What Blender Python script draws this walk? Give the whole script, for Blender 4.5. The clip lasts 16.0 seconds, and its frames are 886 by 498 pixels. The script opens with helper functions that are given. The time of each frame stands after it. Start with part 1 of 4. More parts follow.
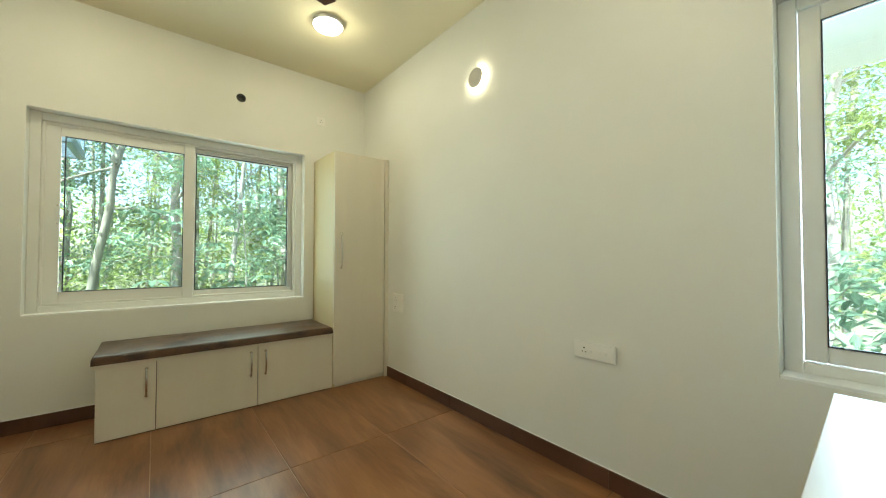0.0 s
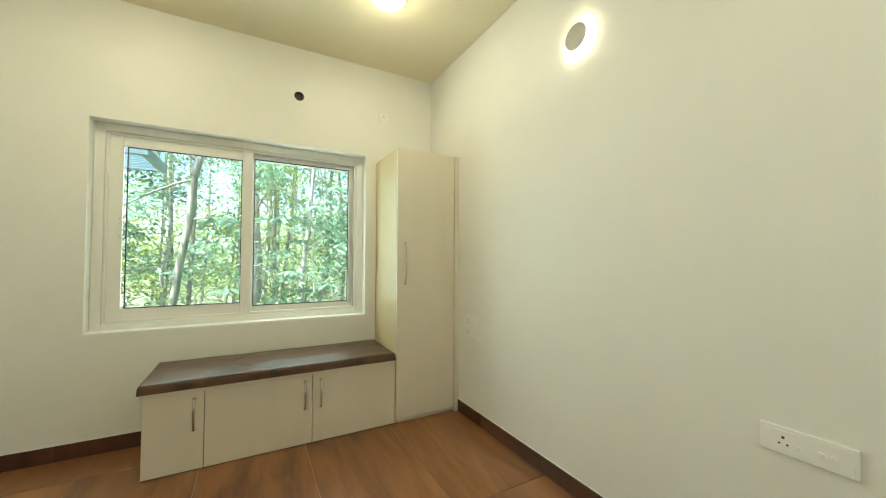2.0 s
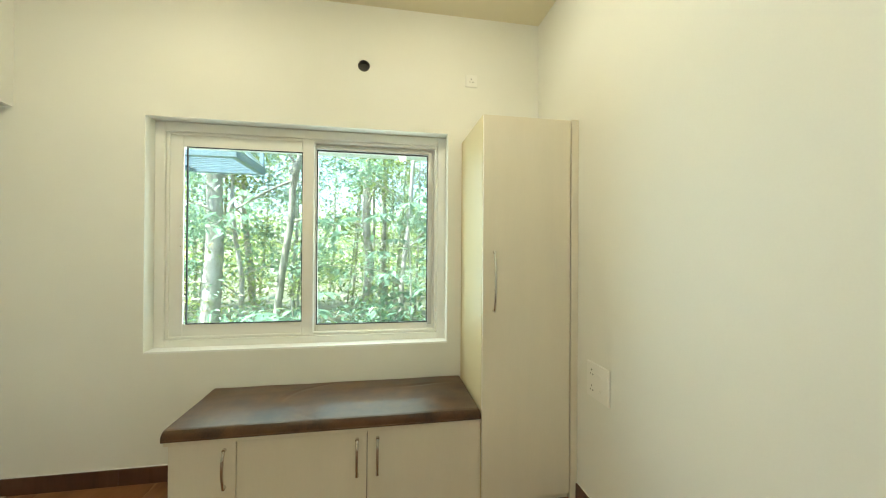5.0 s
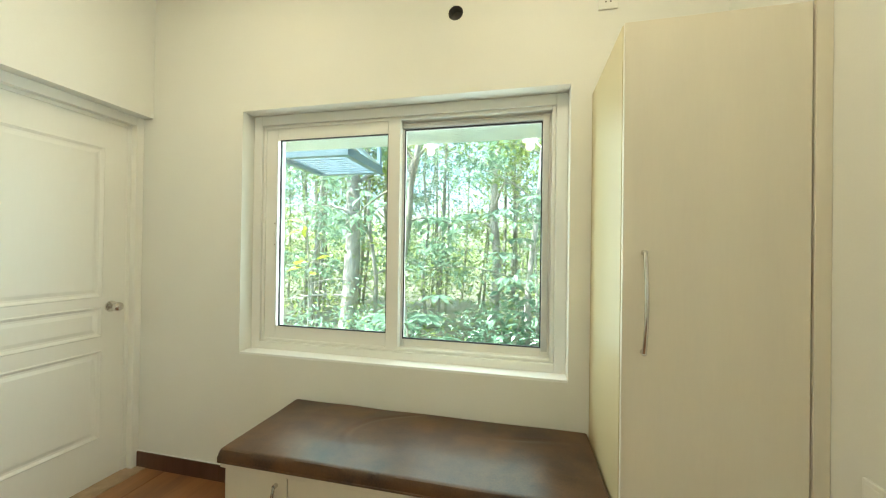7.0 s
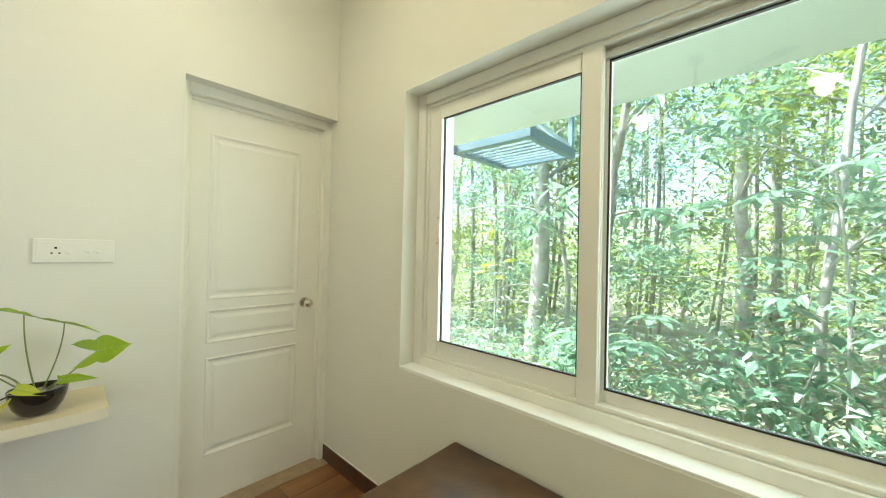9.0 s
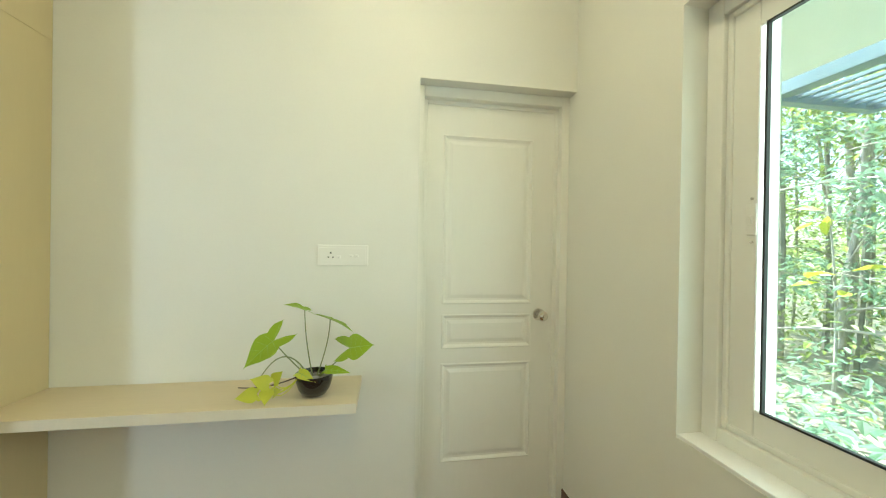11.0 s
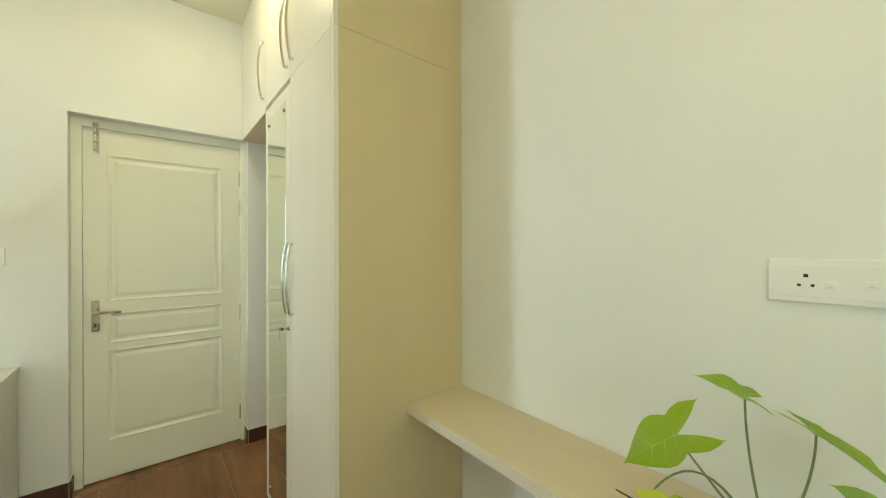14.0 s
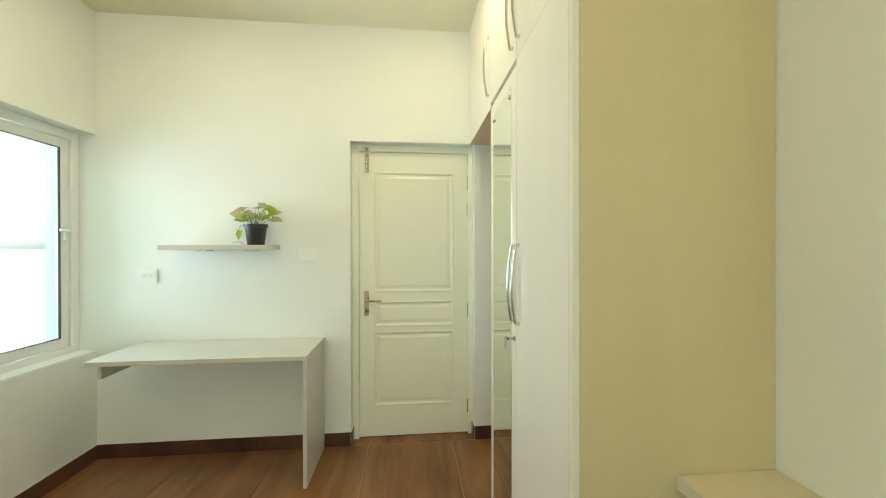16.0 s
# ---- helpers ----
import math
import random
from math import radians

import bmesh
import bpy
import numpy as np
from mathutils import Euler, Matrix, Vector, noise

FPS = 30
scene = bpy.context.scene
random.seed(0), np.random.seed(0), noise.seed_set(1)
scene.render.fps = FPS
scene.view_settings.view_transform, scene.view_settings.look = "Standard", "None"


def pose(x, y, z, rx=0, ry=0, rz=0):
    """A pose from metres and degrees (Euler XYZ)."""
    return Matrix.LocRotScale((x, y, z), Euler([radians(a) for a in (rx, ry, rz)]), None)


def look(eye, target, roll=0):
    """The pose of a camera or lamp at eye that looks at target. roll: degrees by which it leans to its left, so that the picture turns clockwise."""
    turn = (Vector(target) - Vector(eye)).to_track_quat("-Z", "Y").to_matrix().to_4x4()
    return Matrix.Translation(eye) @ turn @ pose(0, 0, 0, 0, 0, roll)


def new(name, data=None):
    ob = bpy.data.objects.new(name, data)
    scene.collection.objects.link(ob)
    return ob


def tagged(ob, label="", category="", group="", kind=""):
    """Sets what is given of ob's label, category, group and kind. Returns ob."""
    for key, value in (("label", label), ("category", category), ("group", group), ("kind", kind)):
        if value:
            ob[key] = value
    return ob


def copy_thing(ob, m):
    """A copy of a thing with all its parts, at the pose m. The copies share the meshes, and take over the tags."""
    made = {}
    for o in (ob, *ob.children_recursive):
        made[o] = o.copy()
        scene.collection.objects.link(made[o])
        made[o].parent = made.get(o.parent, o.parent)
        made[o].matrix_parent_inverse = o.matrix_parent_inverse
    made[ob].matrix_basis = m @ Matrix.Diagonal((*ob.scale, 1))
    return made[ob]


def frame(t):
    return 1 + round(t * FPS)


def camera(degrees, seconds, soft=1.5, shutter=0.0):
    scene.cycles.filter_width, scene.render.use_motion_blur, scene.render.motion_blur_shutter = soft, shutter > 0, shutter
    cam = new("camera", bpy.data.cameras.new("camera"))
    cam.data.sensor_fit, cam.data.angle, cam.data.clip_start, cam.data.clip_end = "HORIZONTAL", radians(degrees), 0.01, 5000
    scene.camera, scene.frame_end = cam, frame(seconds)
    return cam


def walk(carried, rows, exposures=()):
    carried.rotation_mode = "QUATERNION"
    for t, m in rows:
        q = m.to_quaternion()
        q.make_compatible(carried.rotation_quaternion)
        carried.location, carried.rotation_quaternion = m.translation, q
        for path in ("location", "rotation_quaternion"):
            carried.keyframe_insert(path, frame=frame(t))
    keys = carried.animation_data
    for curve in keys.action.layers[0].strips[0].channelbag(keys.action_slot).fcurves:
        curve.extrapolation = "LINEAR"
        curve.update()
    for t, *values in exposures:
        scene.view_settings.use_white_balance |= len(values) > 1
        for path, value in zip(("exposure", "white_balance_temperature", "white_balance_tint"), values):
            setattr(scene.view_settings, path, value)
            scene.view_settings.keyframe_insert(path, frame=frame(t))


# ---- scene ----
cam = camera(102.8, 16.0, soft=1.1)
PATH = [
    (0, (-0.003, 0.087, 1.134), (1.26, 1.636, 1.179), 0.1),
    (0.5, (0.073, 0.193, 1.17), (1.255, 1.806, 1.217), 0.1),
    (1, (0.139, 0.318, 1.207), (1.24, 1.986, 1.253), 0.1),
    (1.5, (0.193, 0.442, 1.224), (1.226, 2.155, 1.272), 0.2),
    (2, (0.245, 0.572, 1.227), (1.198, 2.329, 1.282), 0.2),
    (2.5, (0.315, 0.672, 1.245), (1.154, 2.487, 1.298), 0.5),
    (3, (0.35, 0.789, 1.287), (1.094, 2.645, 1.327), 0.5),
    (3.5, (0.412, 0.906, 1.298), (1.063, 2.797, 1.34), 0.4),
    (6, (0.839, 1.552, 1.374), (0.863, 3.552, 1.371), 0.6),
    (6.5, (0.878, 1.699, 1.348), (0.692, 3.69, 1.356), 0.8),
    (7, (0.899, 1.861, 1.34), (0.463, 3.813, 1.351), 0.8),
    (7.5, (0.903, 2.026, 1.328), (0.196, 3.896, 1.335), 0.8),
    (8, (0.843, 2.184, 1.322), (-0.087, 3.954, 1.334), 1.1),
    (10.5, (0.436, 2.628, 1.328), (-1.455, 3.278, 1.33), 0.9),
    (11, (0.332, 2.654, 1.335), (-1.643, 2.968, 1.328), 0.9),
    (11.5, (0.23, 2.666, 1.357), (-1.77, 2.681, 1.342), 0.9),
    (12, (0.124, 2.664, 1.385), (-1.848, 2.334, 1.352), 0.7),
    (12.5, (0.036, 2.626, 1.377), (-1.852, 1.969, 1.343), 0.3),
    (13, (-0.072, 2.579, 1.359), (-1.8, 1.572, 1.341), 0.0),
    (13.5, (-0.161, 2.549, 1.353), (-1.681, 1.25, 1.348), 0.1),
    (14, (-0.241, 2.5, 1.364), (-1.508, 0.952, 1.359), -0.1),
    (14.5, (-0.294, 2.462, 1.369), (-1.291, 0.728, 1.367), -0.0),
    (15, (-0.314, 2.401, 1.357), (-1.01, 0.526, 1.354), -0.2),
    (15.5, (-0.311, 2.321, 1.355), (-0.751, 0.37, 1.353), -0.2),
    (15.6, (-0.312, 2.295, 1.348), (-0.689, 0.331, 1.35), -0.4),
    (15.8, (-0.302, 2.262, 1.353), (-0.585, 0.282, 1.354), -0.3),
    (16, (-0.29, 2.225, 1.371), (-0.477, 0.234, 1.365), -0.1),
]
EXPOSURES = [(0.0, 2.11, 5710, 11), (1.5, 2.31, 5710, 12), (3.3, 2.46, 5710, 12), (6.0, 2.48, 5700, 13), (8.2, 2.33, 5800, 14), (11.0, 2.31, 5780, 9), (12.0, 2.31, 5820, 9), (13.0, 2.19, 5950, 9), (14.5, 2.19, 5930, 9), (16.0, 2.37, 5830, 8)]
walk(cam, [(t, look(eye, target, roll)) for t, eye, target, roll in PATH], EXPOSURES)


# ---- room sizes ----
XC, XB, YA, YD, H = -1.31, 1.743, 3.58, -0.28, 2.91
A_X0, A_X1, A_Z0, A_Z1 = -0.668, 1.112, 0.739, 2.122     # window in wall A
B_Y0, B_Y1, B_Z0, B_Z1 = YD, 0.315, 0.702, 2.11           # window in wall B
C_Y0, C_Y1, C_Z1 = 2.797, YA, 2.123                       # door in wall C
D_X0, D_X1, D_Z1 = -0.752, 0.121, 2.115                   # door in wall D
TH = 0.30

# ---- world and lights ----
SUN_EL, SUN_AZ = radians(55), radians(245)
world = bpy.data.worlds.new("world")
scene.world = world
world.use_nodes = True
wn = world.node_tree.nodes
sky = wn.new("ShaderNodeTexSky")
sky.sky_type, sky.sun_disc = "NISHITA", False
sky.sun_elevation, sky.sun_rotation = SUN_EL, SUN_AZ
sky.air_density, sky.dust_density, sky.ozone_density = 1.1, 2.2, 0.5
wn["Background"].inputs["Strength"].default_value = 0.15
world.node_tree.links.new(sky.outputs["Color"], wn["Background"].inputs["Color"])


def lamp(name, kind, energy, color, m, **settings):
    data = bpy.data.lights.new(name, kind)
    data.energy, data.color = energy, color
    for key, value in settings.items():
        if key == "size":
            data.size = value
        elif key == "size_y":
            data.shape, data.size_y = "RECTANGLE", value
        elif key == "angle":
            data.angle = value
        elif key == "radius":
            data.shadow_soft_size = value
        elif key == "spread":
            data.spread = value
        elif key == "disk":
            data.shape, data.size = "DISK", value
    ob = new(name, data)
    ob.matrix_world = m
    return ob


sun_way = Vector((math.sin(SUN_AZ) * math.cos(SUN_EL), math.cos(SUN_AZ) * math.cos(SUN_EL), math.sin(SUN_EL)))
lamp("sun", "SUN", 4.7, (1.0, 0.95, 0.86), look(sun_way * 30, (0, 0, 0)), angle=radians(0.6))
# skylight in the two window openings
lamp("sky_window_1", "AREA", 5.4, (0.92, 1.0, 0.86), look((0.222, YA + TH + 0.015, 1.43), (0.222, 0.0, 1.40)), size=1.72, size_y=1.32)
lamp("sky_window_2", "AREA", 3.7, (0.79, 0.95, 1.0), look((XB + TH + 0.03, 0.06, 1.41), (0.0, 0.62, 1.62)), size=0.47, size_y=1.34, spread=radians(105))
# ceiling lights; the second and third are added fill, not known to exist
LAMPS_AND_FILL = [(0.99, 2.69), (-0.42, 2.69), (0.99, 0.60), (-0.42, 0.60)]
for (lx, ly), dim in zip(LAMPS_AND_FILL, (1.05, 1.25, 0.65, 1.0)):
    lamp("ceiling_and_fill_glow", "POINT", 0.80 * dim, (1.0, 0.85, 0.46), pose(lx, ly, H - 0.11), radius=0.06)
    lamp("ceiling_and_fill_downlight", "AREA", 0.62 * dim, (1.0, 0.85, 0.46), pose(lx, ly, H - 0.042), disk=0.19)

# ---- materials ----
def mat(name, color, rough=0.5, metal=0.0, var=0.06, scale=6.0, fine=90.0, bump=0.02, stretch=(1, 1, 1), spec=0.5, tone=None, coat=0.0):
    m = bpy.data.materials.new(name)
    m.use_nodes = True
    nt = m.node_tree
    n, l = nt.nodes, nt.links
    b = n["Principled BSDF"]
    b.inputs["Metallic"].default_value = metal
    b.inputs["Specular IOR Level"].default_value = spec
    b.inputs["Coat Weight"].default_value = coat
    co = n.new("ShaderNodeTexCoord")
    mp = n.new("ShaderNodeMapping")
    mp.inputs["Scale"].default_value = stretch
    l.new(co.outputs["Object"], mp.inputs["Vector"])
    big = n.new("ShaderNodeTexNoise")
    big.inputs["Scale"].default_value, big.inputs["Detail"].default_value = scale, 4
    small = n.new("ShaderNodeTexNoise")
    small.inputs["Scale"].default_value, small.inputs["Detail"].default_value = fine, 3
    for t in (big, small):
        l.new(mp.outputs["Vector"], t.inputs["Vector"])
    add = n.new("ShaderNodeMath")
    add.operation = "MULTIPLY_ADD"
    add.inputs[1].default_value = 0.35
    l.new(small.outputs["Fac"], add.inputs[0])
    l.new(big.outputs["Fac"], add.inputs[2])
    ramp = n.new("ShaderNodeValToRGB")
    lo = tone or tuple(c * (1 - var) for c in color)
    hi = tuple(min(1, c * (1 + var)) for c in color) if tone is None else color
    ramp.color_ramp.elements[0].position, ramp.color_ramp.elements[0].color = 0.42, (*lo, 1)
    ramp.color_ramp.elements[1].position, ramp.color_ramp.elements[1].color = 0.92, (*hi, 1)
    l.new(add.outputs[0], ramp.inputs["Fac"])
    l.new(ramp.outputs["Color"], b.inputs["Base Color"])
    rr = n.new("ShaderNodeMapRange")
    rr.inputs["To Min"].default_value, rr.inputs["To Max"].default_value = max(0.02, rough * 0.85), min(1, rough * 1.15)
    l.new(big.outputs["Fac"], rr.inputs["Value"])
    l.new(rr.outputs[0], b.inputs["Roughness"])
    if bump:
        bp = n.new("ShaderNodeBump")
        bp.inputs["Strength"].default_value, bp.inputs["Distance"].default_value = bump, 0.01
        l.new(add.outputs[0], bp.inputs["Height"])
        l.new(bp.outputs["Normal"], b.inputs["Normal"])
    return m


def glow(name, color, strength):
    m = bpy.data.materials.new(name)
    m.use_nodes = True
    b = m.node_tree.nodes["Principled BSDF"]
    b.inputs["Base Color"].default_value = (*color, 1)
    b.inputs["Emission Color"].default_value = (*color, 1)
    b.inputs["Emission Strength"].default_value = strength
    return m


def glass(name, tint, rough=0.0):
    m = bpy.data.materials.new(name)
    m.use_nodes = True
    n, l = m.node_tree.nodes, m.node_tree.links
    lw, fres = n.new("ShaderNodeLayerWeight"), n.new("ShaderNodeMath")
    fres.operation = "POWER"
    fres.inputs[1].default_value = 4.0
    lw.inputs["Blend"].default_value = 0.5
    l.new(lw.outputs["Facing"], fres.inputs[0])
    base = n.new("ShaderNodeMath")
    base.operation = "MULTIPLY_ADD"
    base.inputs[1].default_value, base.inputs[2].default_value = 0.91, 0.085
    l.new(fres.outputs[0], base.inputs[0])
    tr, gl, mix = n.new("ShaderNodeBsdfTransparent"), n.new("ShaderNodeBsdfGlossy"), n.new("ShaderNodeMixShader")
    tr.inputs["Color"].default_value = (*tint, 1)
    gl.inputs["Roughness"].default_value = rough
    l.new(base.outputs[0], mix.inputs[0])
    l.new(tr.outputs[0], mix.inputs[1])
    l.new(gl.outputs[0], mix.inputs[2])
    l.new(mix.outputs[0], n["Material Output"].inputs["Surface"])
    return m


def leaf_mat(name, dark, light, trans=0.45, rough=0.4):
    m = bpy.data.materials.new(name)
    m.use_nodes = True
    n, l = m.node_tree.nodes, m.node_tree.links
    b = n["Principled BSDF"]
    geo, noise_t = n.new("ShaderNodeNewGeometry"), n.new("ShaderNodeTexNoise")
    noise_t.inputs["Scale"].default_value = 30
    mx = n.new("ShaderNodeMath")
    mx.operation = "MULTIPLY_ADD"
    mx.inputs[1].default_value = 0.35
    l.new(noise_t.outputs["Fac"], mx.inputs[0])
    l.new(geo.outputs["Random Per Island"], mx.inputs[2])
    ramp = n.new("ShaderNodeValToRGB")
    ramp.color_ramp.elements[0].color = (*dark, 1)
    ramp.color_ramp.elements[1].color = (*light, 1)
    l.new(mx.outputs[0], ramp.inputs["Fac"])
    l.new(ramp.outputs["Color"], b.inputs["Base Color"])
    b.inputs["Roughness"].default_value = rough
    tr, mix = n.new("ShaderNodeBsdfTranslucent"), n.new("ShaderNodeMixShader")
    mix.inputs[0].default_value = trans
    l.new(ramp.outputs["Color"], tr.inputs["Color"])
    l.new(b.outputs[0], mix.inputs[1])
    l.new(tr.outputs[0], mix.inputs[2])
    l.new(mix.outputs[0], n["Material Output"].inputs["Surface"])
    return m


def floor_mat(name, dark, mid, light, rough):
    """Wood-look porcelain: long soft grain along y, another board print on every tile."""
    m = bpy.data.materials.new(name)
    m.use_nodes = True
    n, l = m.node_tree.nodes, m.node_tree.links
    b = n["Principled BSDF"]
    co, info = n.new("ShaderNodeTexCoord"), n.new("ShaderNodeObjectInfo")
    off = n.new("ShaderNodeVectorMath")
    off.operation = "SCALE"
    off.inputs[0].default_value = (37, 53, 11)
    l.new(info.outputs["Random"], off.inputs["Scale"])
    add = n.new("ShaderNodeVectorMath")
    l.new(co.outputs["Object"], add.inputs[0])
    l.new(off.outputs[0], add.inputs[1])
    noises = []
    for sc, det, rgh, dist in (((3.0, 0.7, 1), 4, 0.5, 1.6), ((13, 1.3, 1), 5, 0.6, 0.9), ((80, 5, 1), 3, 0.6, 0.0)):
        mp, t = n.new("ShaderNodeMapping"), n.new("ShaderNodeTexNoise")
        mp.inputs["Scale"].default_value = sc
        l.new(add.outputs[0], mp.inputs["Vector"])
        l.new(mp.outputs[0], t.inputs["Vector"])
        t.inputs["Scale"].default_value, t.inputs["Detail"].default_value = 1.0, det
        t.inputs["Roughness"].default_value, t.inputs["Distortion"].default_value = rgh, dist
        noises.append(t)
    a, c = n.new("ShaderNodeMath"), n.new("ShaderNodeMath")
    for q, w in ((a, 0.38), (c, 0.17)):
        q.operation = "MULTIPLY_ADD"
        q.inputs[1].default_value = w
    l.new(noises[1].outputs["Fac"], a.inputs[0])
    l.new(noises[0].outputs["Fac"], a.inputs[2])
    l.new(noises[2].outputs["Fac"], c.inputs[0])
    l.new(a.outputs[0], c.inputs[2])
    ramp = n.new("ShaderNodeValToRGB")
    e = ramp.color_ramp.elements
    e[0].position, e[0].color = 0.55, (*dark, 1)
    e[1].position, e[1].color = 1.0, (*light, 1)
    e.new(0.76).color = (*mid, 1)
    l.new(c.outputs[0], ramp.inputs["Fac"])
    l.new(ramp.outputs["Color"], b.inputs["Base Color"])
    b.inputs["Roughness"].default_value = rough
    bp = n.new("ShaderNodeBump")
    bp.inputs["Strength"].default_value, bp.inputs["Distance"].default_value = 0.06, 0.004
    l.new(c.outputs[0], bp.inputs["Height"])
    l.new(bp.outputs["Normal"], b.inputs["Normal"])
    return m


M_WALL = mat("cream_wall_paint", (0.79, 0.785, 0.725), 0.55, var=0.025, scale=1.6, fine=140, bump=0.035)
M_CEIL = mat("ceiling_paint", (0.78, 0.72, 0.53), 0.7, var=0.025, scale=1.2, fine=120, bump=0.03)
M_DOOR = mat("white_door_paint", (0.83, 0.82, 0.75), 0.38, var=0.02, scale=3, fine=60, bump=0.02, stretch=(1, 1, 0.2))
M_DOOR2 = mat("ivory_door_paint", (0.83, 0.82, 0.68), 0.36, var=0.02, scale=3, fine=60, bump=0.02, stretch=(1, 1, 0.2))
M_LAM = mat("ivory_laminate", (0.73, 0.675, 0.55), 0.36, var=0.03, scale=8, fine=120, bump=0.012, stretch=(1, 1, 0.12))
# ivory laminate again, darkened and yellowed to paint warm shade on side faces
M_LAM_SHADED = mat("shaded_side_laminate", (0.58, 0.48, 0.27), 0.42, var=0.03, scale=8, fine=120, bump=0.012, stretch=(1, 1, 0.12))
M_EDGE = mat("tan_wood_underside", (0.60, 0.44, 0.27), 0.5, var=0.15, scale=9, fine=70, stretch=(1, 0.15, 1))
M_SHELF = mat("maple_shelf_laminate", (0.67, 0.57, 0.39), 0.4, var=0.06, scale=7, fine=80, bump=0.01, stretch=(1, 0.12, 1))
M_DESK = mat("pale_desk_laminate", (0.58, 0.55, 0.47), 0.35, var=0.05, scale=7, fine=80, bump=0.01, stretch=(0.12, 1, 1))
M_GAP = mat("dark_joint", (0.10, 0.08, 0.06), 0.8)
M_UPVC = mat("white_upvc", (0.82, 0.82, 0.78), 0.3, var=0.015, scale=4, fine=40, bump=0.005)
M_ALU = mat("grey_aluminium_track", (0.60, 0.61, 0.60), 0.4, metal=0.3, var=0.08)
M_GASKET = mat("black_rubber_gasket", (0.015, 0.015, 0.015), 0.6)
M_CHROME = mat("brushed_steel", (0.66, 0.63, 0.58), 0.14, metal=1.0, var=0.05, scale=30, bump=0.01)
M_BRASS = mat("satin_nickel", (0.45, 0.38, 0.26), 0.28, metal=1.0, var=0.05, scale=30, bump=0.01)
M_PLATE = mat("white_switch_plastic", (0.84, 0.83, 0.78), 0.3, var=0.01, bump=0.0)
M_HOLE = mat("black_socket_hole", (0.02, 0.02, 0.02), 0.6)
M_SLEEVE = mat("grey_pipe_sleeve", (0.16, 0.15, 0.13), 0.6, var=0.2)
M_LEATHER = mat("brown_leatherette", (0.125, 0.059, 0.021), 0.36, var=0.3, scale=9, fine=160, bump=0.09, tone=(0.028, 0.013, 0.007))
M_FLOOR = floor_mat("wood_look_tile", (0.105, 0.043, 0.016), (0.215, 0.092, 0.033), (0.33, 0.155, 0.060), 0.30)
M_SKIRT = floor_mat("dark_skirting_tile", (0.050, 0.022, 0.013), (0.085, 0.038, 0.021), (0.13, 0.062, 0.035), 0.3)
M_GROUT = mat("tan_grout", (0.40, 0.29, 0.19), 0.85, var=0.15, scale=20)
M_POT = mat("black_glazed_ceramic", (0.012, 0.011, 0.012), 0.12, var=0.3, scale=14, bump=0.02, coat=0.5)
M_NURSERY = mat("black_plastic", (0.022, 0.023, 0.024), 0.42, var=0.2, bump=0.01)
M_SOIL = mat("dark_soil", (0.045, 0.032, 0.022), 0.95, var=0.5, scale=60, fine=200, bump=0.6)
M_STONE = mat("grey_pebble", (0.25, 0.24, 0.22), 0.6, var=0.4, scale=30, bump=0.1)
M_GREEN = leaf_mat("green_leaf", (0.17, 0.30, 0.006), (0.39, 0.54, 0.015), 0.3, 0.33)
M_VEIN = mat("pale_green_vein", (0.34, 0.52, 0.10), 0.5, var=0.1)
M_LIME = leaf_mat("yellow_green_leaf", (0.46, 0.52, 0.03), (0.66, 0.68, 0.07), 0.35, 0.4)
M_PINK = leaf_mat("pink_green_leaf", (0.27, 0.31, 0.06), (0.62, 0.47, 0.34), 0.3, 0.45)
M_STEM = mat("green_stem", (0.20, 0.24, 0.10), 0.5, var=0.15)
M_STEMD = mat("brown_stem", (0.06, 0.04, 0.035), 0.5, var=0.15)
M_FAN = mat("brown_fan_enamel", (0.10, 0.040, 0.020), 0.35, var=0.12)
M_DIFF = glow("lamp_diffuser", (1.0, 0.95, 0.78), 2.6)
M_RING = glow("sconce_light_ring", (1.0, 0.88, 0.54), 9.0)
M_GREY = mat("grey_sconce_face", (0.50, 0.48, 0.42), 0.5, var=0.03)
M_PANE = glass("window_glass", (0.90, 0.975, 0.955))
M_MIRROR = mat("mirror_silver", (0.88, 0.92, 0.86), 0.01, metal=1.0, var=0.0, bump=0.0)
M_EXT = mat("white_exterior_paint", (0.86, 0.86, 0.85), 0.7, var=0.04, scale=2, bump=0.05)
M_SLAT = mat("pale_grey_slat_paint", (0.72, 0.76, 0.76), 0.5, var=0.1)
M_STEEL = mat("blue_grey_painted_steel", (0.17, 0.25, 0.285), 0.45, var=0.1)
M_GROUND = mat("leaf_litter_ground", (0.30, 0.27, 0.19), 0.95, var=0.5, scale=1.5, fine=25, bump=0.5, tone=(0.16, 0.17, 0.09))
M_BARK = mat("pale_mottled_bark", (0.54, 0.50, 0.42), 0.9, var=0.4, scale=9, fine=50, bump=0.4, stretch=(1, 1, 0.4), tone=(0.23, 0.205, 0.16))
M_BARKD = mat("olive_grey_bark", (0.35, 0.335, 0.25), 0.9, var=0.4, scale=9, fine=50, bump=0.4, stretch=(1, 1, 0.4), tone=(0.13, 0.12, 0.085))
M_LEAF = leaf_mat("forest_leaf", (0.12, 0.19, 0.055), (0.37, 0.45, 0.11), 0.55, 0.42)
M_LEAFB = leaf_mat("bluish_forest_leaf", (0.13, 0.24, 0.15), (0.29, 0.43, 0.27), 0.45, 0.32)


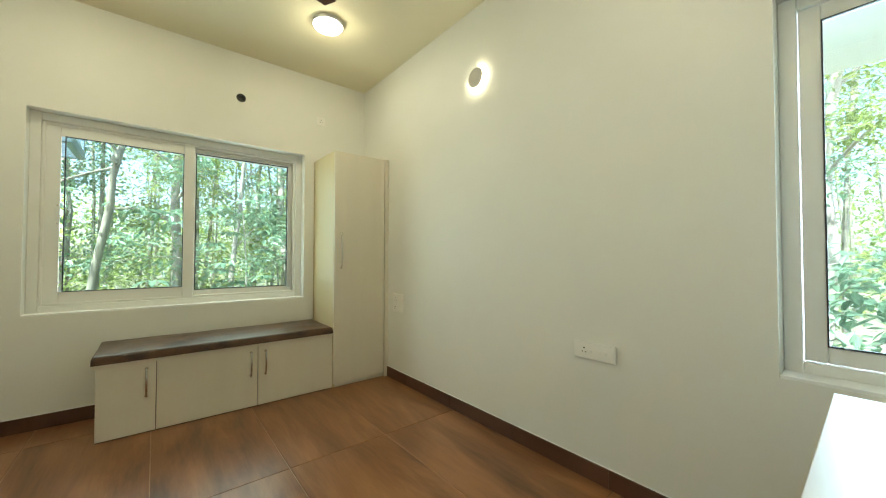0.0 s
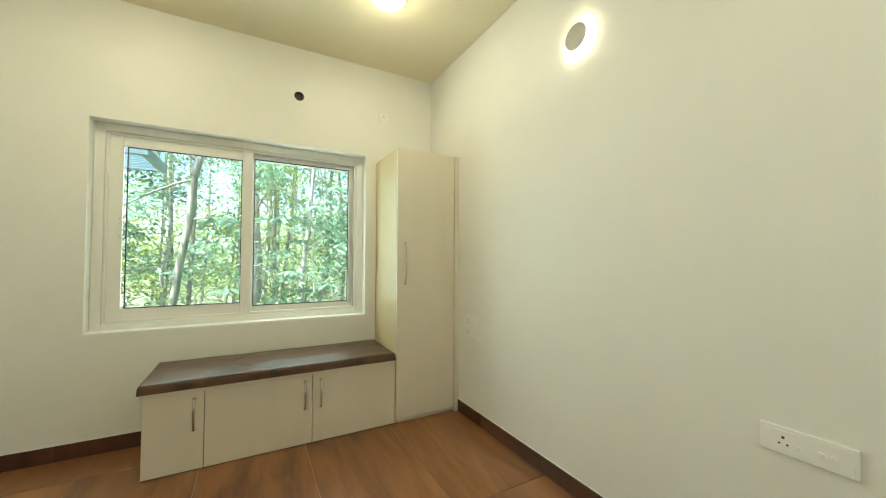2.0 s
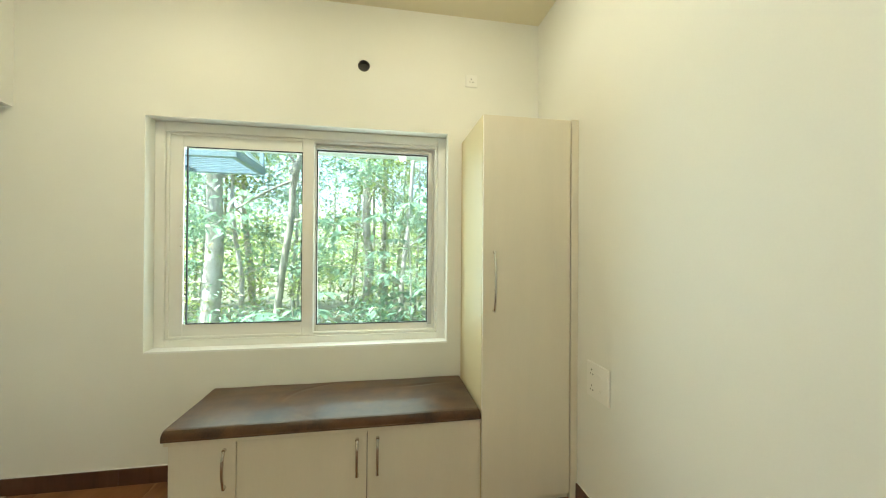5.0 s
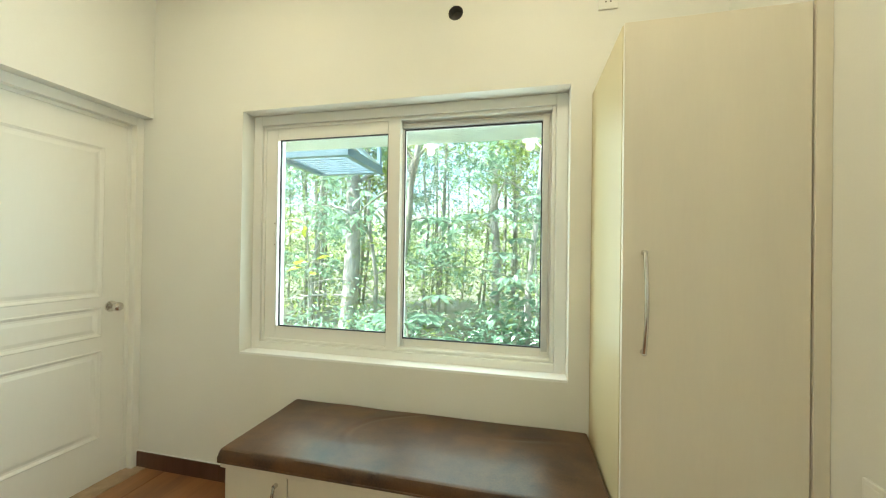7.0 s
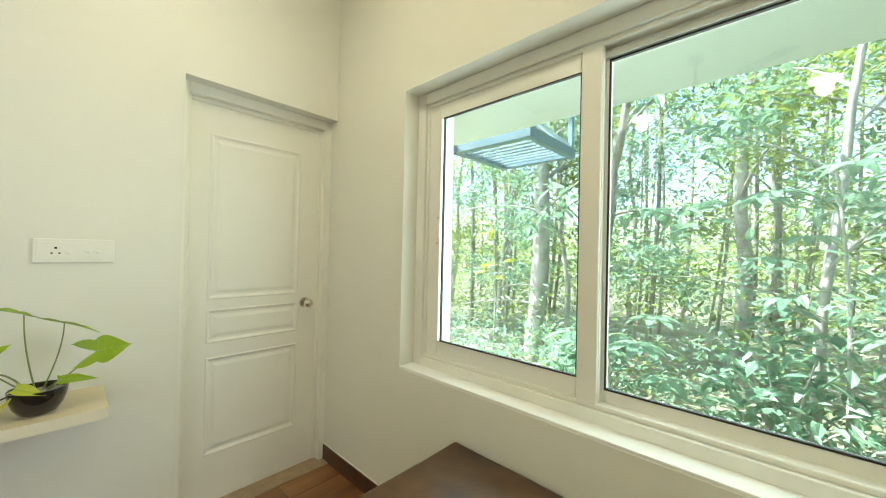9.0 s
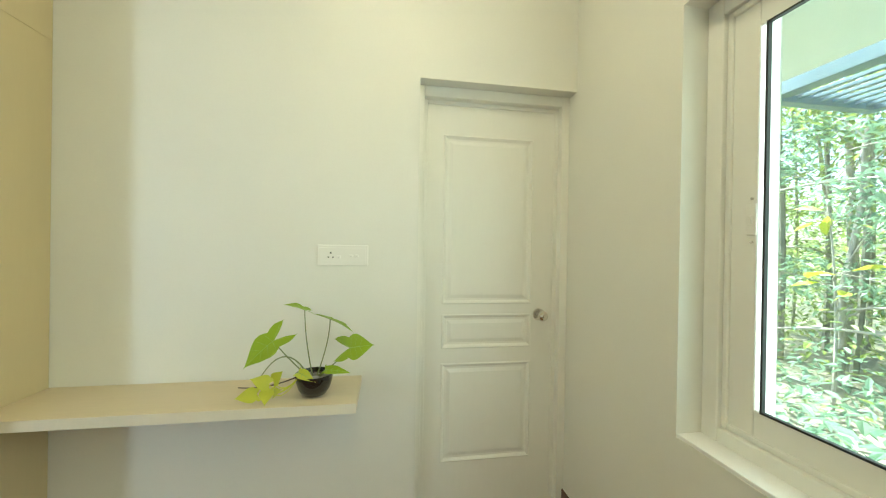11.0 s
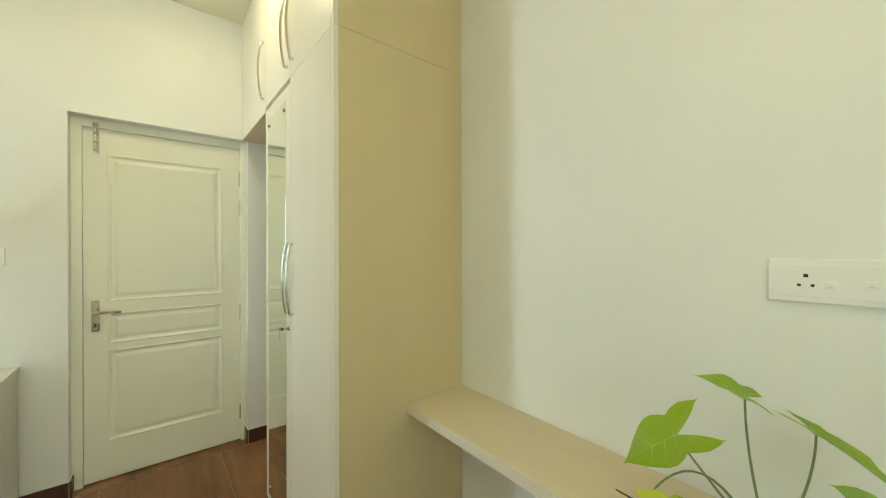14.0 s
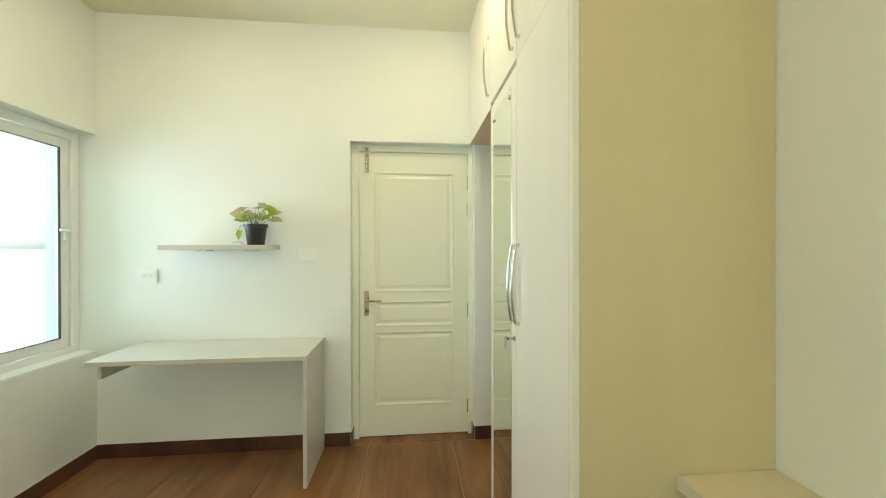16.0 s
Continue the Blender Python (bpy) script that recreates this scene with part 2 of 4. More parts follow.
# ---- mesh helpers ----
def box(bm, x0, x1, y0, y1, z0, z1, bevel=0.0, segs=2):
    m = Matrix.Translation(((x0 + x1) / 2, (y0 + y1) / 2, (z0 + z1) / 2)) @ Matrix.Diagonal((abs(x1 - x0), abs(y1 - y0), abs(z1 - z0), 1))
    made = bmesh.ops.create_cube(bm, size=1, matrix=m)
    if bevel:
        edges = {e for v in made["verts"] for e in v.link_edges}
        bmesh.ops.bevel(bm, geom=list(edges), offset=bevel, segments=segs, affect="EDGES", profile=0.5)
    return bm


def solid(x0, x1, y0, y1, z0, z1, bevel=0.0, segs=2):
    return box(bmesh.new(), x0, x1, y0, y1, z0, z1, bevel, segs)


def disc(bm, centre, axis, r0, r1, depth, segs=32):
    """A frustum from centre along axis."""
    way = Vector(axis).normalized()
    m = Matrix.Translation(Vector(centre) + way * depth / 2) @ way.to_track_quat("Z", "Y").to_matrix().to_4x4()
    bmesh.ops.create_cone(bm, cap_ends=True, segments=segs, radius1=r0, radius2=r1, depth=depth, matrix=m)
    return bm


def lathe(bm, centre, profile, segs=32, close=True):
    """Turn (radius, height) pairs round the upright axis through centre."""
    rings = []
    for r, z in profile:
        rings.append([bm.verts.new((centre[0] + r * math.cos(2 * math.pi * i / segs), centre[1] + r * math.sin(2 * math.pi * i / segs), centre[2] + z)) for i in range(segs)])
    for a, b in zip(rings, rings[1:]):
        for i in range(segs):
            bm.faces.new((a[i], a[(i + 1) % segs], b[(i + 1) % segs], b[i]))
    if close:
        bm.faces.new(rings[0][::-1])
        bm.faces.new(rings[-1])
    return bm


def tube(bm, points, r0, r1=None, segs=8):
    """A round bar through the points, from radius r0 to r1."""
    r1 = r0 if r1 is None else r1
    pts = [Vector(p) for p in points]
    rings = []
    for i, p in enumerate(pts):
        way = (pts[min(i + 1, len(pts) - 1)] - pts[max(i - 1, 0)]).normalized()
        side = way.orthogonal().normalized() if i == 0 else (side - way * side.dot(way)).normalized()
        up = way.cross(side)
        r = r0 + (r1 - r0) * i / (len(pts) - 1)
        rings.append([bm.verts.new(p + r * (math.cos(2 * math.pi * k / segs) * side + math.sin(2 * math.pi * k / segs) * up)) for k in range(segs)])
    for a, b in zip(rings, rings[1:]):
        for k in range(segs):
            bm.faces.new((a[k], a[(k + 1) % segs], b[(k + 1) % segs], b[k]))
    bm.faces.new(rings[0][::-1])
    bm.faces.new(rings[-1])
    return bm


def bend(a, b, sag, n=10):
    """Points of an arc from a to b, pushed out by the vector sag at its middle."""
    a, b, sag = Vector(a), Vector(b), Vector(sag)
    return [a.lerp(b, i / n) + sag * (4 * (i / n) * (1 - i / n)) for i in range(n + 1)]


def finish(bm, name, material, smooth=False):
    bmesh.ops.recalc_face_normals(bm, faces=bm.faces[:])
    me = bpy.data.meshes.new(name)
    bm.to_mesh(me)
    bm.free()
    me.materials.append(material)
    if smooth:
        me.polygons.foreach_set("use_smooth", [True] * len(me.polygons))
        me.set_sharp_from_angle(angle=radians(40))
    return me


def thing(name, base, label, category, group="", kind=""):
    ob = new(name)
    ob.location = base
    ob.empty_display_size = 0.1
    return tagged(ob, label, category, group, kind)


def top_of(ob):
    while ob.parent:
        ob = ob.parent
    return ob


def part(name, bm, material, parent, label="", smooth=False):
    """One mesh under a thing or a part; the bmesh is in world metres."""
    bmesh.ops.translate(bm, verts=bm.verts[:], vec=-Vector(top_of(parent).location))
    ob = new(name, finish(bm, name, material, smooth))
    ob.parent = parent
    return tagged(ob, label)


def structure(name, bm, material, label="", category="", smooth=False):
    return tagged(new(name, finish(bm, name, material, smooth)), label, category, "", "structure")


def slab_with_holes(bm, axis, at, depth, u0, u1, z0, z1, holes):
    """An upright wall whose face lies at axis = at and whose back is depth further; holes are (u0, u1, z0, z1)."""
    us = sorted({u0, u1, *[h for q in holes for h in q[:2]]})
    zs = sorted({z0, z1, *[h for q in holes for h in q[2:]]})

    def inside(u, z):
        return u0 < u < u1 and z0 < z < z1 and not any(q[0] < u < q[1] and q[2] < z < q[3] for q in holes)

    def point(u, z, d):
        return (u, at + d, z) if axis == "y" else (at + d, u, z)

    cells = {}
    for i in range(len(us) - 1):
        for j in range(len(zs) - 1):
            cells[i, j] = inside((us[i] + us[i + 1]) / 2, (zs[j] + zs[j + 1]) / 2)
    seen = {}

    def vert(u, z, d):
        key = (round(u, 5), round(z, 5), d)
        if key not in seen:
            seen[key] = bm.verts.new(point(u, z, d))
        return seen[key]

    for (i, j), full in cells.items():
        if not full:
            continue
        a, b, c, d = us[i], us[i + 1], zs[j], zs[j + 1]
        for k in (0, depth):
            bm.faces.new([vert(a, c, k), vert(b, c, k), vert(b, d, k), vert(a, d, k)])
        for di, dj, p, q in ((-1, 0, (a, c), (a, d)), (1, 0, (b, c), (b, d)), (0, -1, (a, c), (b, c)), (0, 1, (a, d), (b, d))):
            if not cells.get((i + di, j + dj), False):
                bm.faces.new([vert(*p, 0), vert(*q, 0), vert(*q, depth), vert(*p, depth)])
    return bm


# ---- room shell ----
structure("ceiling", solid(XC - TH, XB + TH, YD - TH, YA + TH, H, H + 0.15), M_CEIL, "plain cream painted flat ceiling", "ceiling")
HX, HZ, HR = 0.563, 2.523, 0.037
wall_a = structure("wall_a", slab_with_holes(bmesh.new(), "y", YA, TH, XC - TH, XB + TH, -0.2, H, [(A_X0, A_X1, A_Z0, A_Z1), (HX - 0.06, HX + 0.06, HZ - 0.06, HZ + 0.06)]), M_WALL, "cream painted plaster wall with a wide window", "wall")
wall_b = structure("wall_b", slab_with_holes(bmesh.new(), "x", XB, TH, YD, YA, -0.2, H, [(B_Y0, B_Y1, B_Z0, B_Z1)]), M_WALL, "cream painted plaster wall with a narrow window", "wall")
wall_c = structure("wall_c", slab_with_holes(bmesh.new(), "x", XC, -TH, YD, YA, -0.2, H, [(C_Y0, C_Y1, -0.01, C_Z1)]), M_WALL, "cream painted plaster wall with a white door", "wall")
wall_d = structure("wall_d", slab_with_holes(bmesh.new(), "y", YD, -TH, XC - TH, XB + TH, -0.2, H, [(D_X0, D_X1, -0.01, D_Z1)]), M_WALL, "cream painted plaster wall with the entry door", "wall")
structure("wall_behind_door_c", solid(XC - TH - 0.1, XC - TH, C_Y0 - 0.2, YA + TH, -0.2, C_Z1 + 0.2), M_WALL, "plain wall closing the room beyond", "wall")
structure("wall_behind_door_d", solid(D_X0 - 0.2, D_X1 + 0.2, YD - TH - 0.1, YD - TH, -0.2, D_Z1 + 0.2), M_WALL, "plain wall closing the room beyond", "wall")


def sleeve():
    bm = bmesh.new()
    sq, ci, ba = [], [], []
    for i in range(32):
        a = 2 * math.pi * i / 32
        c, s = math.cos(a), math.sin(a)
        k = 0.06 / max(abs(c), abs(s))
        sq.append(bm.verts.new((HX + k * c, YA, HZ + k * s)))
        ci.append(bm.verts.new((HX + HR * c, YA, HZ + HR * s)))
    for i in range(32):
        j = (i + 1) % 32
        bm.faces.new((sq[i], sq[j], ci[j], ci[i]))
    part("wall_patch", bm, M_WALL, wall_a)
    bm = bmesh.new()
    disc(bm, (HX, YA + 0.001, HZ), (0, 1, 0), HR + 0.002, HR + 0.002, 0.05)
    caps = [f for f in bm.faces if len(f.verts) > 4 and f.calc_center_median().y < YA + 0.01]
    bmesh.ops.delete(bm, geom=caps, context="FACES")
    part("pipe_sleeve", bm, M_SLEEVE, wall_a, "dark grey open pipe sleeve through the wall", smooth=True)


sleeve()


# ---- windows ----
def bar_frame(axis, at, d, u0, u1, z0, z1, w, bevel=0.004, sides="lrtb"):
    """A rectangular frame of bars w wide, from at to at + d in depth."""
    bm = bmesh.new()
    spans = {"l": (u0, u0 + w, z0, z1), "r": (u1 - w, u1, z0, z1), "b": (u0 + w, u1 - w, z0, z0 + w), "t": (u0 + w, u1 - w, z1 - w, z1)}
    for k in sides:
        a, b, c, e = spans[k]
        if axis == "y":
            box(bm, a, b, min(at, at + d), max(at, at + d), c, e, bevel)
        else:
            box(bm, min(at, at + d), max(at, at + d), a, b, c, e, bevel)
    return bm


def window_a():
    w = thing("window_1", ((A_X0 + A_X1) / 2, YA + 0.09, A_Z0), "white uPVC two-pane sliding window with clear glass in a deep reveal", "window", kind="structure")
    y = YA + 0.09
    fr = part("window_frame", bar_frame("y", y, 0.10, A_X0, A_X1, A_Z0, A_Z1, 0.055), M_UPVC, w)
    part("track", bar_frame("y", y + 0.014, 0.05, A_X0 + 0.055, A_X1 - 0.055, A_Z0 + 0.055, A_Z1 - 0.055, 0.018), M_UPVC, fr)
    part("sill", solid(A_X0, A_X1, YA + 0.002, y, A_Z0 - 0.002, A_Z0 + 0.012, 0.003), M_EXT, w, "white painted inner sill")
    s1 = part("sash", bar_frame("y", y + 0.022, 0.016, A_X0 + 0.068, 0.250, A_Z0 + 0.07, A_Z1 - 0.066, 0.078), M_UPVC, w)
    s2 = part("sash", bar_frame("y", y + 0.056, 0.016, 0.215, A_X1 - 0.068, A_Z0 + 0.07, A_Z1 - 0.066, 0.05), M_UPVC, w)
    part("mullion", solid(0.176, 0.247, y + 0.012, y + 0.055, A_Z0 + 0.055, A_Z1 - 0.055, 0.004), M_UPVC, w)
    part("pane", solid(-0.505, 0.18, y + 0.034, y + 0.040, 0.88, 1.982), M_PANE, s1).visible_shadow = False
    part("pane", solid(0.255, 1.0, y + 0.064, y + 0.069, 0.85, 2.0), M_PANE, s2).visible_shadow = False
    part("gasket", bar_frame("y", y + 0.020, 0.012, -0.5035, 0.1765, 0.884, 1.9815, 0.006, 0), M_GASKET, s1)
    part("gasket", bar_frame("y", y + 0.054, 0.012, 0.258, 0.996, 0.853, 2.010, 0.0065, 0), M_GASKET, s2)
    part("side_track", solid(0.996, 1.026, y + 0.040, y + 0.075, 0.84, 2.03, 0.002), M_ALU, w, "grey aluminium side track")
    part("top_track", solid(0.247, 1.026, y + 0.042, y + 0.075, 2.012, 2.034, 0.002), M_ALU, w, "grey aluminium top track")
    la = part("latch", solid(-0.548, -0.520, y + 0.015, y + 0.022, 1.385, 1.475, 0.003), M_UPVC, w, "white sash latch")
    part("latch_lever", solid(-0.540, -0.528, y + 0.009, y + 0.0155, 1.415, 1.440, 0.002), M_UPVC, la)
    for z in (1.365, 1.49):
        part("screw", disc(bmesh.new(), (-0.534, y + 0.022, z), (0, -1, 0), 0.004, 0.004, 0.004, 10), M_CHROME, w)


def window_b():
    w = thing("window_2", (XB + 0.1, (B_Y0 + B_Y1) / 2, B_Z0), "narrow white uPVC casement window with clear glass in a deep reveal", "window", kind="structure")
    x = XB + 0.10
    part("window_frame", bar_frame("x", x, 0.08, B_Y0, B_Y1, B_Z0, B_Z1, 0.052), M_UPVC, w)
    part("sill", solid(XB + 0.002, x, B_Y0 + 0.001, B_Y1 - 0.001, B_Z0 - 0.002, B_Z0 + 0.012, 0.003), M_EXT, w, "white painted inner sill")
    s = part("sash", bar_frame("x", x + 0.014, 0.024, B_Y0 + 0.054, B_Y1 - 0.054, B_Z0 + 0.054, B_Z1 - 0.054, 0.060), M_UPVC, w)
    part("pane", solid(x + 0.029, x + 0.034, B_Y0 + 0.110, B_Y1 - 0.110, B_Z0 + 0.110, B_Z1 - 0.110), M_PANE, s).visible_shadow = False
    part("gasket", bar_frame("x", x + 0.011, 0.012, B_Y0 + 0.113, B_Y1 - 0.113, B_Z0 + 0.113, B_Z1 - 0.113, 0.0045, 0), M_GASKET, s)
    h = part("handle", solid(x - 0.004, x + 0.014, B_Y0 + 0.075, B_Y0 + 0.10, 1.42, 1.50, 0.005), M_UPVC, s, "white casement handle")
    part("handle_lever", solid(x - 0.02, x - 0.003, B_Y0 + 0.078, B_Y0 + 0.14, 1.475, 1.495, 0.006), M_UPVC, h)


window_a()
window_b()


# ---- doors ----
def panel_leaf(u0, u1, z0, z1, panels, thick, put):
    """A door leaf with moulded panels; put(u, z, d) gives the place, d going into the leaf."""
    bm = bmesh.new()
    us = sorted({u0, u1, *[q for p in panels for q in p[:2]]})
    zs = sorted({z0, z1, *[q for p in panels for q in p[2:]]})

    def quad(a, b, c, d):
        bm.faces.new([bm.verts.new(put(*q)) for q in (a, b, c, d)])

    for i in range(len(us) - 1):
        for j in range(len(zs) - 1):
            a, b, c, e = us[i], us[i + 1], zs[j], zs[j + 1]
            if not any(p[0] < (a + b) / 2 < p[1] and p[2] < (c + e) / 2 < p[3] for p in panels):
                quad((a, c, 0), (b, c, 0), (b, e, 0), (a, e, 0))
    rings = ((0, 0), (0.006, -0.003), (0.012, 0.0), (0.020, 0.006), (0.030, 0.0065), (0.048, 0.0015), (0.052, 0.0015))
    for p in panels:
        for (i0, d0), (i1, d1) in zip(rings, rings[1:]):
            o = [(p[0] + i0, p[2] + i0), (p[1] - i0, p[2] + i0), (p[1] - i0, p[3] - i0), (p[0] + i0, p[3] - i0)]
            q = [(p[0] + i1, p[2] + i1), (p[1] - i1, p[2] + i1), (p[1] - i1, p[3] - i1), (p[0] + i1, p[3] - i1)]
            for k in range(4):
                m = (k + 1) % 4
                quad((*o[k], d0), (*o[m], d0), (*q[m], d1), (*q[k], d1))
        quad((q[0][0], q[0][1], d1), (q[1][0], q[1][1], d1), (q[2][0], q[2][1], d1), (q[3][0], q[3][1], d1))
    for a, b in (((u0, z0), (u1, z0)), ((u1, z0), (u1, z1)), ((u1, z1), (u0, z1)), ((u0, z1), (u0, z0))):
        quad((*a, 0), (*b, 0), (*b, thick), (*a, thick))
    quad((u0, z0, thick), (u1, z0, thick), (u1, z1, thick), (u0, z1, thick))
    bmesh.ops.remove_doubles(bm, verts=bm.verts[:], dist=0.0003)
    return bm


def door_c():
    x = XC - 0.115
    d = thing("door_1", (x, 3.18, 0), "closed white moulded-panel door with a round steel knob in a deep reveal", "door", kind="structure")
    bm = bmesh.new()
    for k, (o, w) in enumerate(((-0.03, 0.030), (0.0, 0.050))):
        x0, x1 = (x + 0.004, x + 0.045) if k == 0 else (x - 0.05, x + 0.004)
        box(bm, x0, x1, C_Y0, C_Y0 + w, 0, C_Z1, 0.003)
        box(bm, x0, x1, C_Y1 - w - 0.012, C_Y1, 0, C_Z1, 0.003)
        box(bm, x0, x1, C_Y0 + w, C_Y1 - w - 0.012, C_Z1 - w - 0.022, C_Z1, 0.003)
    part("door_frame", bm, M_DOOR, d)
    leaf = part("leaf", panel_leaf(2.8475, 3.5175, 0.006, 2.0505, [(2.93, 3.405, 1.05, 1.905), (2.93, 3.405, 0.825, 1.0), (2.93, 3.405, 0.25, 0.752)], 0.036, lambda u, z, q: (x - q, u, z)), M_DOOR, d)
    bm = disc(bmesh.new(), (x, 3.447, 0.993), (1, 0, 0), 0.032, 0.030, 0.008)
    disc(bm, (x + 0.008, 3.447, 0.993), (1, 0, 0), 0.012, 0.012, 0.03)
    k = part("knob", bm, M_CHROME, leaf, "round brushed steel knob with rosette", smooth=True)
    bm = bmesh.new()
    bmesh.ops.create_uvsphere(bm, u_segments=28, v_segments=16, radius=0.027, matrix=Matrix.Translation((x + 0.052, 3.447, 0.993)) @ Matrix.Diagonal((0.85, 1, 1, 1)))
    disc(bm, (x + 0.070, 3.447, 0.993), (1, 0, 0), 0.008, 0.006, 0.008, 16)
    part("knob_ball", bm, M_CHROME, k, smooth=True)
    structure("threshold_c", solid(XC - TH, XC - 0.0005, C_Y0, C_Y1, -0.02, 0.004), M_GROUT, "brown tile threshold under the door", "threshold")


def door_d():
    y = YD - 0.09
    d = thing("door_2", (-0.32, y, 0), "closed white moulded-panel entry door with lever handle and tower bolt", "door", kind="structure")
    bm = bmesh.new()
    for a, b, c, e in ((D_X0, D_X0 + 0.034, 0, D_Z1), (D_X1 - 0.048, D_X1, 0, D_Z1), (D_X0 + 0.034, D_X1 - 0.048, 2.064, D_Z1)):
        box(bm, a, b, y - 0.05, y + 0.018, c, e, 0.003)
    part("door_frame", bm, M_DOOR2, d)
    leaf = part("leaf", panel_leaf(-0.7165, 0.0715, 0.008, 2.0625, [(-0.612, -0.030, 1.05, 1.922), (-0.612, -0.030, 0.80, 0.985), (-0.612, -0.030, 0.225, 0.765)], 0.036, lambda u, z, q: (u, y - q, z)), M_DOOR2, d)
    pl = part("lever_plate", solid(0.004, 0.038, y, y + 0.008, 0.882, 1.062, 0.004), M_BRASS, leaf, "satin nickel lever plate")
    bm = disc(bmesh.new(), (0.022, y + 0.008, 0.992), (0, 1, 0), 0.010, 0.010, 0.04, 16)
    tube(bm, bend((0.024, y + 0.046, 0.992), (-0.092, y + 0.044, 0.990), (0, 0.004, 0.004)), 0.009, 0.007, 10)
    part("lever", bm, M_BRASS, pl, smooth=True)
    part("keyhole", solid(0.017, 0.025, y + 0.008, y + 0.0095, 0.908, 0.930, 0.0), M_HOLE, pl)
    bo = part("bolt_plate", solid(0.002, 0.030, y, y + 0.004, 1.915, 2.050, 0.001), M_CHROME, leaf, "steel tower bolt")
    bm = tube(bmesh.new(), [(0.016, y + 0.012, 1.925), (0.016, y + 0.012, 2.085)], 0.006, segs=10)
    disc(bm, (0.016, y + 0.012, 1.945), (0, 1, 0), 0.006, 0.008, 0.018, 12)
    part("bolt_rod", bm, M_CHROME, bo, smooth=True)
    for z in (1.935, 1.985, 2.035):
        part("bolt_loop", solid(0.005, 0.027, y + 0.003, y + 0.021, z - 0.006, z + 0.006, 0.003), M_CHROME, bo)
    part("bolt_keeper", solid(0.003, 0.029, y + 0.018, y + 0.030, 2.066, 2.090, 0.002), M_CHROME, d)
    for z in (1.853, 1.65, 0.912, 0.206):
        part("hinge", tube(bmesh.new(), [(-0.7165, y + 0.005, z - 0.05), (-0.7165, y + 0.005, z + 0.05)], 0.006, segs=10), M_CHROME, d, "steel butt hinge", smooth=True)


door_c()
door_d()


# ---- wardrobe with loft ----
XW = -0.718          # face of the doors
YW = 1.328           # outer side


def bow_handle(parent, x, y, z0, z1, way, r=0.006, reach=0.030):
    """A bowed bar handle between two feet, standing off along way."""
    way = Vector(way)
    bm = bmesh.new()
    feet = (Vector((x, y, z0)), Vector((x, y, z1)))
    for f in feet:
        disc(bm, f, way, r * 1.35, r * 1.2, reach * 0.5, 12)
    tube(bm, bend(feet[0] + way * reach * 0.45, feet[1] + way * reach * 0.45, way * reach * 0.55, 12), r, segs=10)
    return part("handle", bm, M_CHROME, parent, "chrome bow handle", smooth=True)


def wardrobe():
    w = thing("wardrobe", (-1.0, 0.85, 0), "tall ivory laminate wardrobe with a mirror door and bow handles", "wardrobe")
    xb = XW - 0.019
    bm = bmesh.new()
    box(bm, XC + 0.002, xb - 0.001, YW - 0.018, YW, 0, 2.1328, 0.0006)
    # shade on this outer side is put into the panel colour
    part("side_panel", bm, M_LAM_SHADED, w, "laminate side panel coloured darker for its warm shade")
    part("side_panel", solid(XC + 0.002, xb - 0.001, 0.387, 0.405, 0, 2.112, 0.001), M_LAM, w)
    part("carcass", solid(XC + 0.003, xb - 0.003, 0.406, YW - 0.019, 0.0, 2.108), M_GAP, w)
    part("edge_strip", solid(xb, XW, YW - 0.024, YW, 0.0, 2.1325, 0.0006), M_LAM, w)
    d1 = part("door", solid(xb, XW, 0.387, 0.834, 0.012, 2.108, 0.0015), M_LAM, w)
    d2 = part("door", solid(xb, XW, 0.837, YW - 0.026, 0.012, 2.1325, 0.0010), M_LAM, w)
    mi = part("mirror", solid(XW, XW + 0.004, 0.452, 0.772, 0.06, 2.048, 0.001), M_MIRROR, d1, "tall frameless mirror")
    for y, z in ((0.472, 2.010), (0.752, 2.010), (0.472, 0.10), (0.752, 0.10)):
        part("mirror_stud", disc(bmesh.new(), (XW + 0.004, y, z), (1, 0, 0), 0.010, 0.008, 0.006, 16), M_CHROME, d1, "chrome mirror stud", smooth=True)
    bow_handle(d1, XW, 0.808, 1.072, 1.382, (1, 0, 0))
    bow_handle(d2, XW, 0.868, 1.072, 1.382, (1, 0, 0))
    lo = part("lock", disc(bmesh.new(), (XW, 0.812, 1.000), (1, 0, 0), 0.011, 0.010, 0.006, 18), M_CHROME, d1, "steel cam lock with key", smooth=True)
    bm = solid(XW + 0.006, XW + 0.036, 0.810, 0.8125, 0.994, 1.006, 0.001)
    disc(bm, (XW + 0.036, 0.8125, 1.0), (0, -1, 0), 0.010, 0.010, 0.002, 14)
    part("key", bm, M_CHROME, lo)
    part("key_fob", solid(XW + 0.040, XW + 0.043, 0.806, 0.818, 0.955, 0.990, 0.001), M_CHROME, lo)


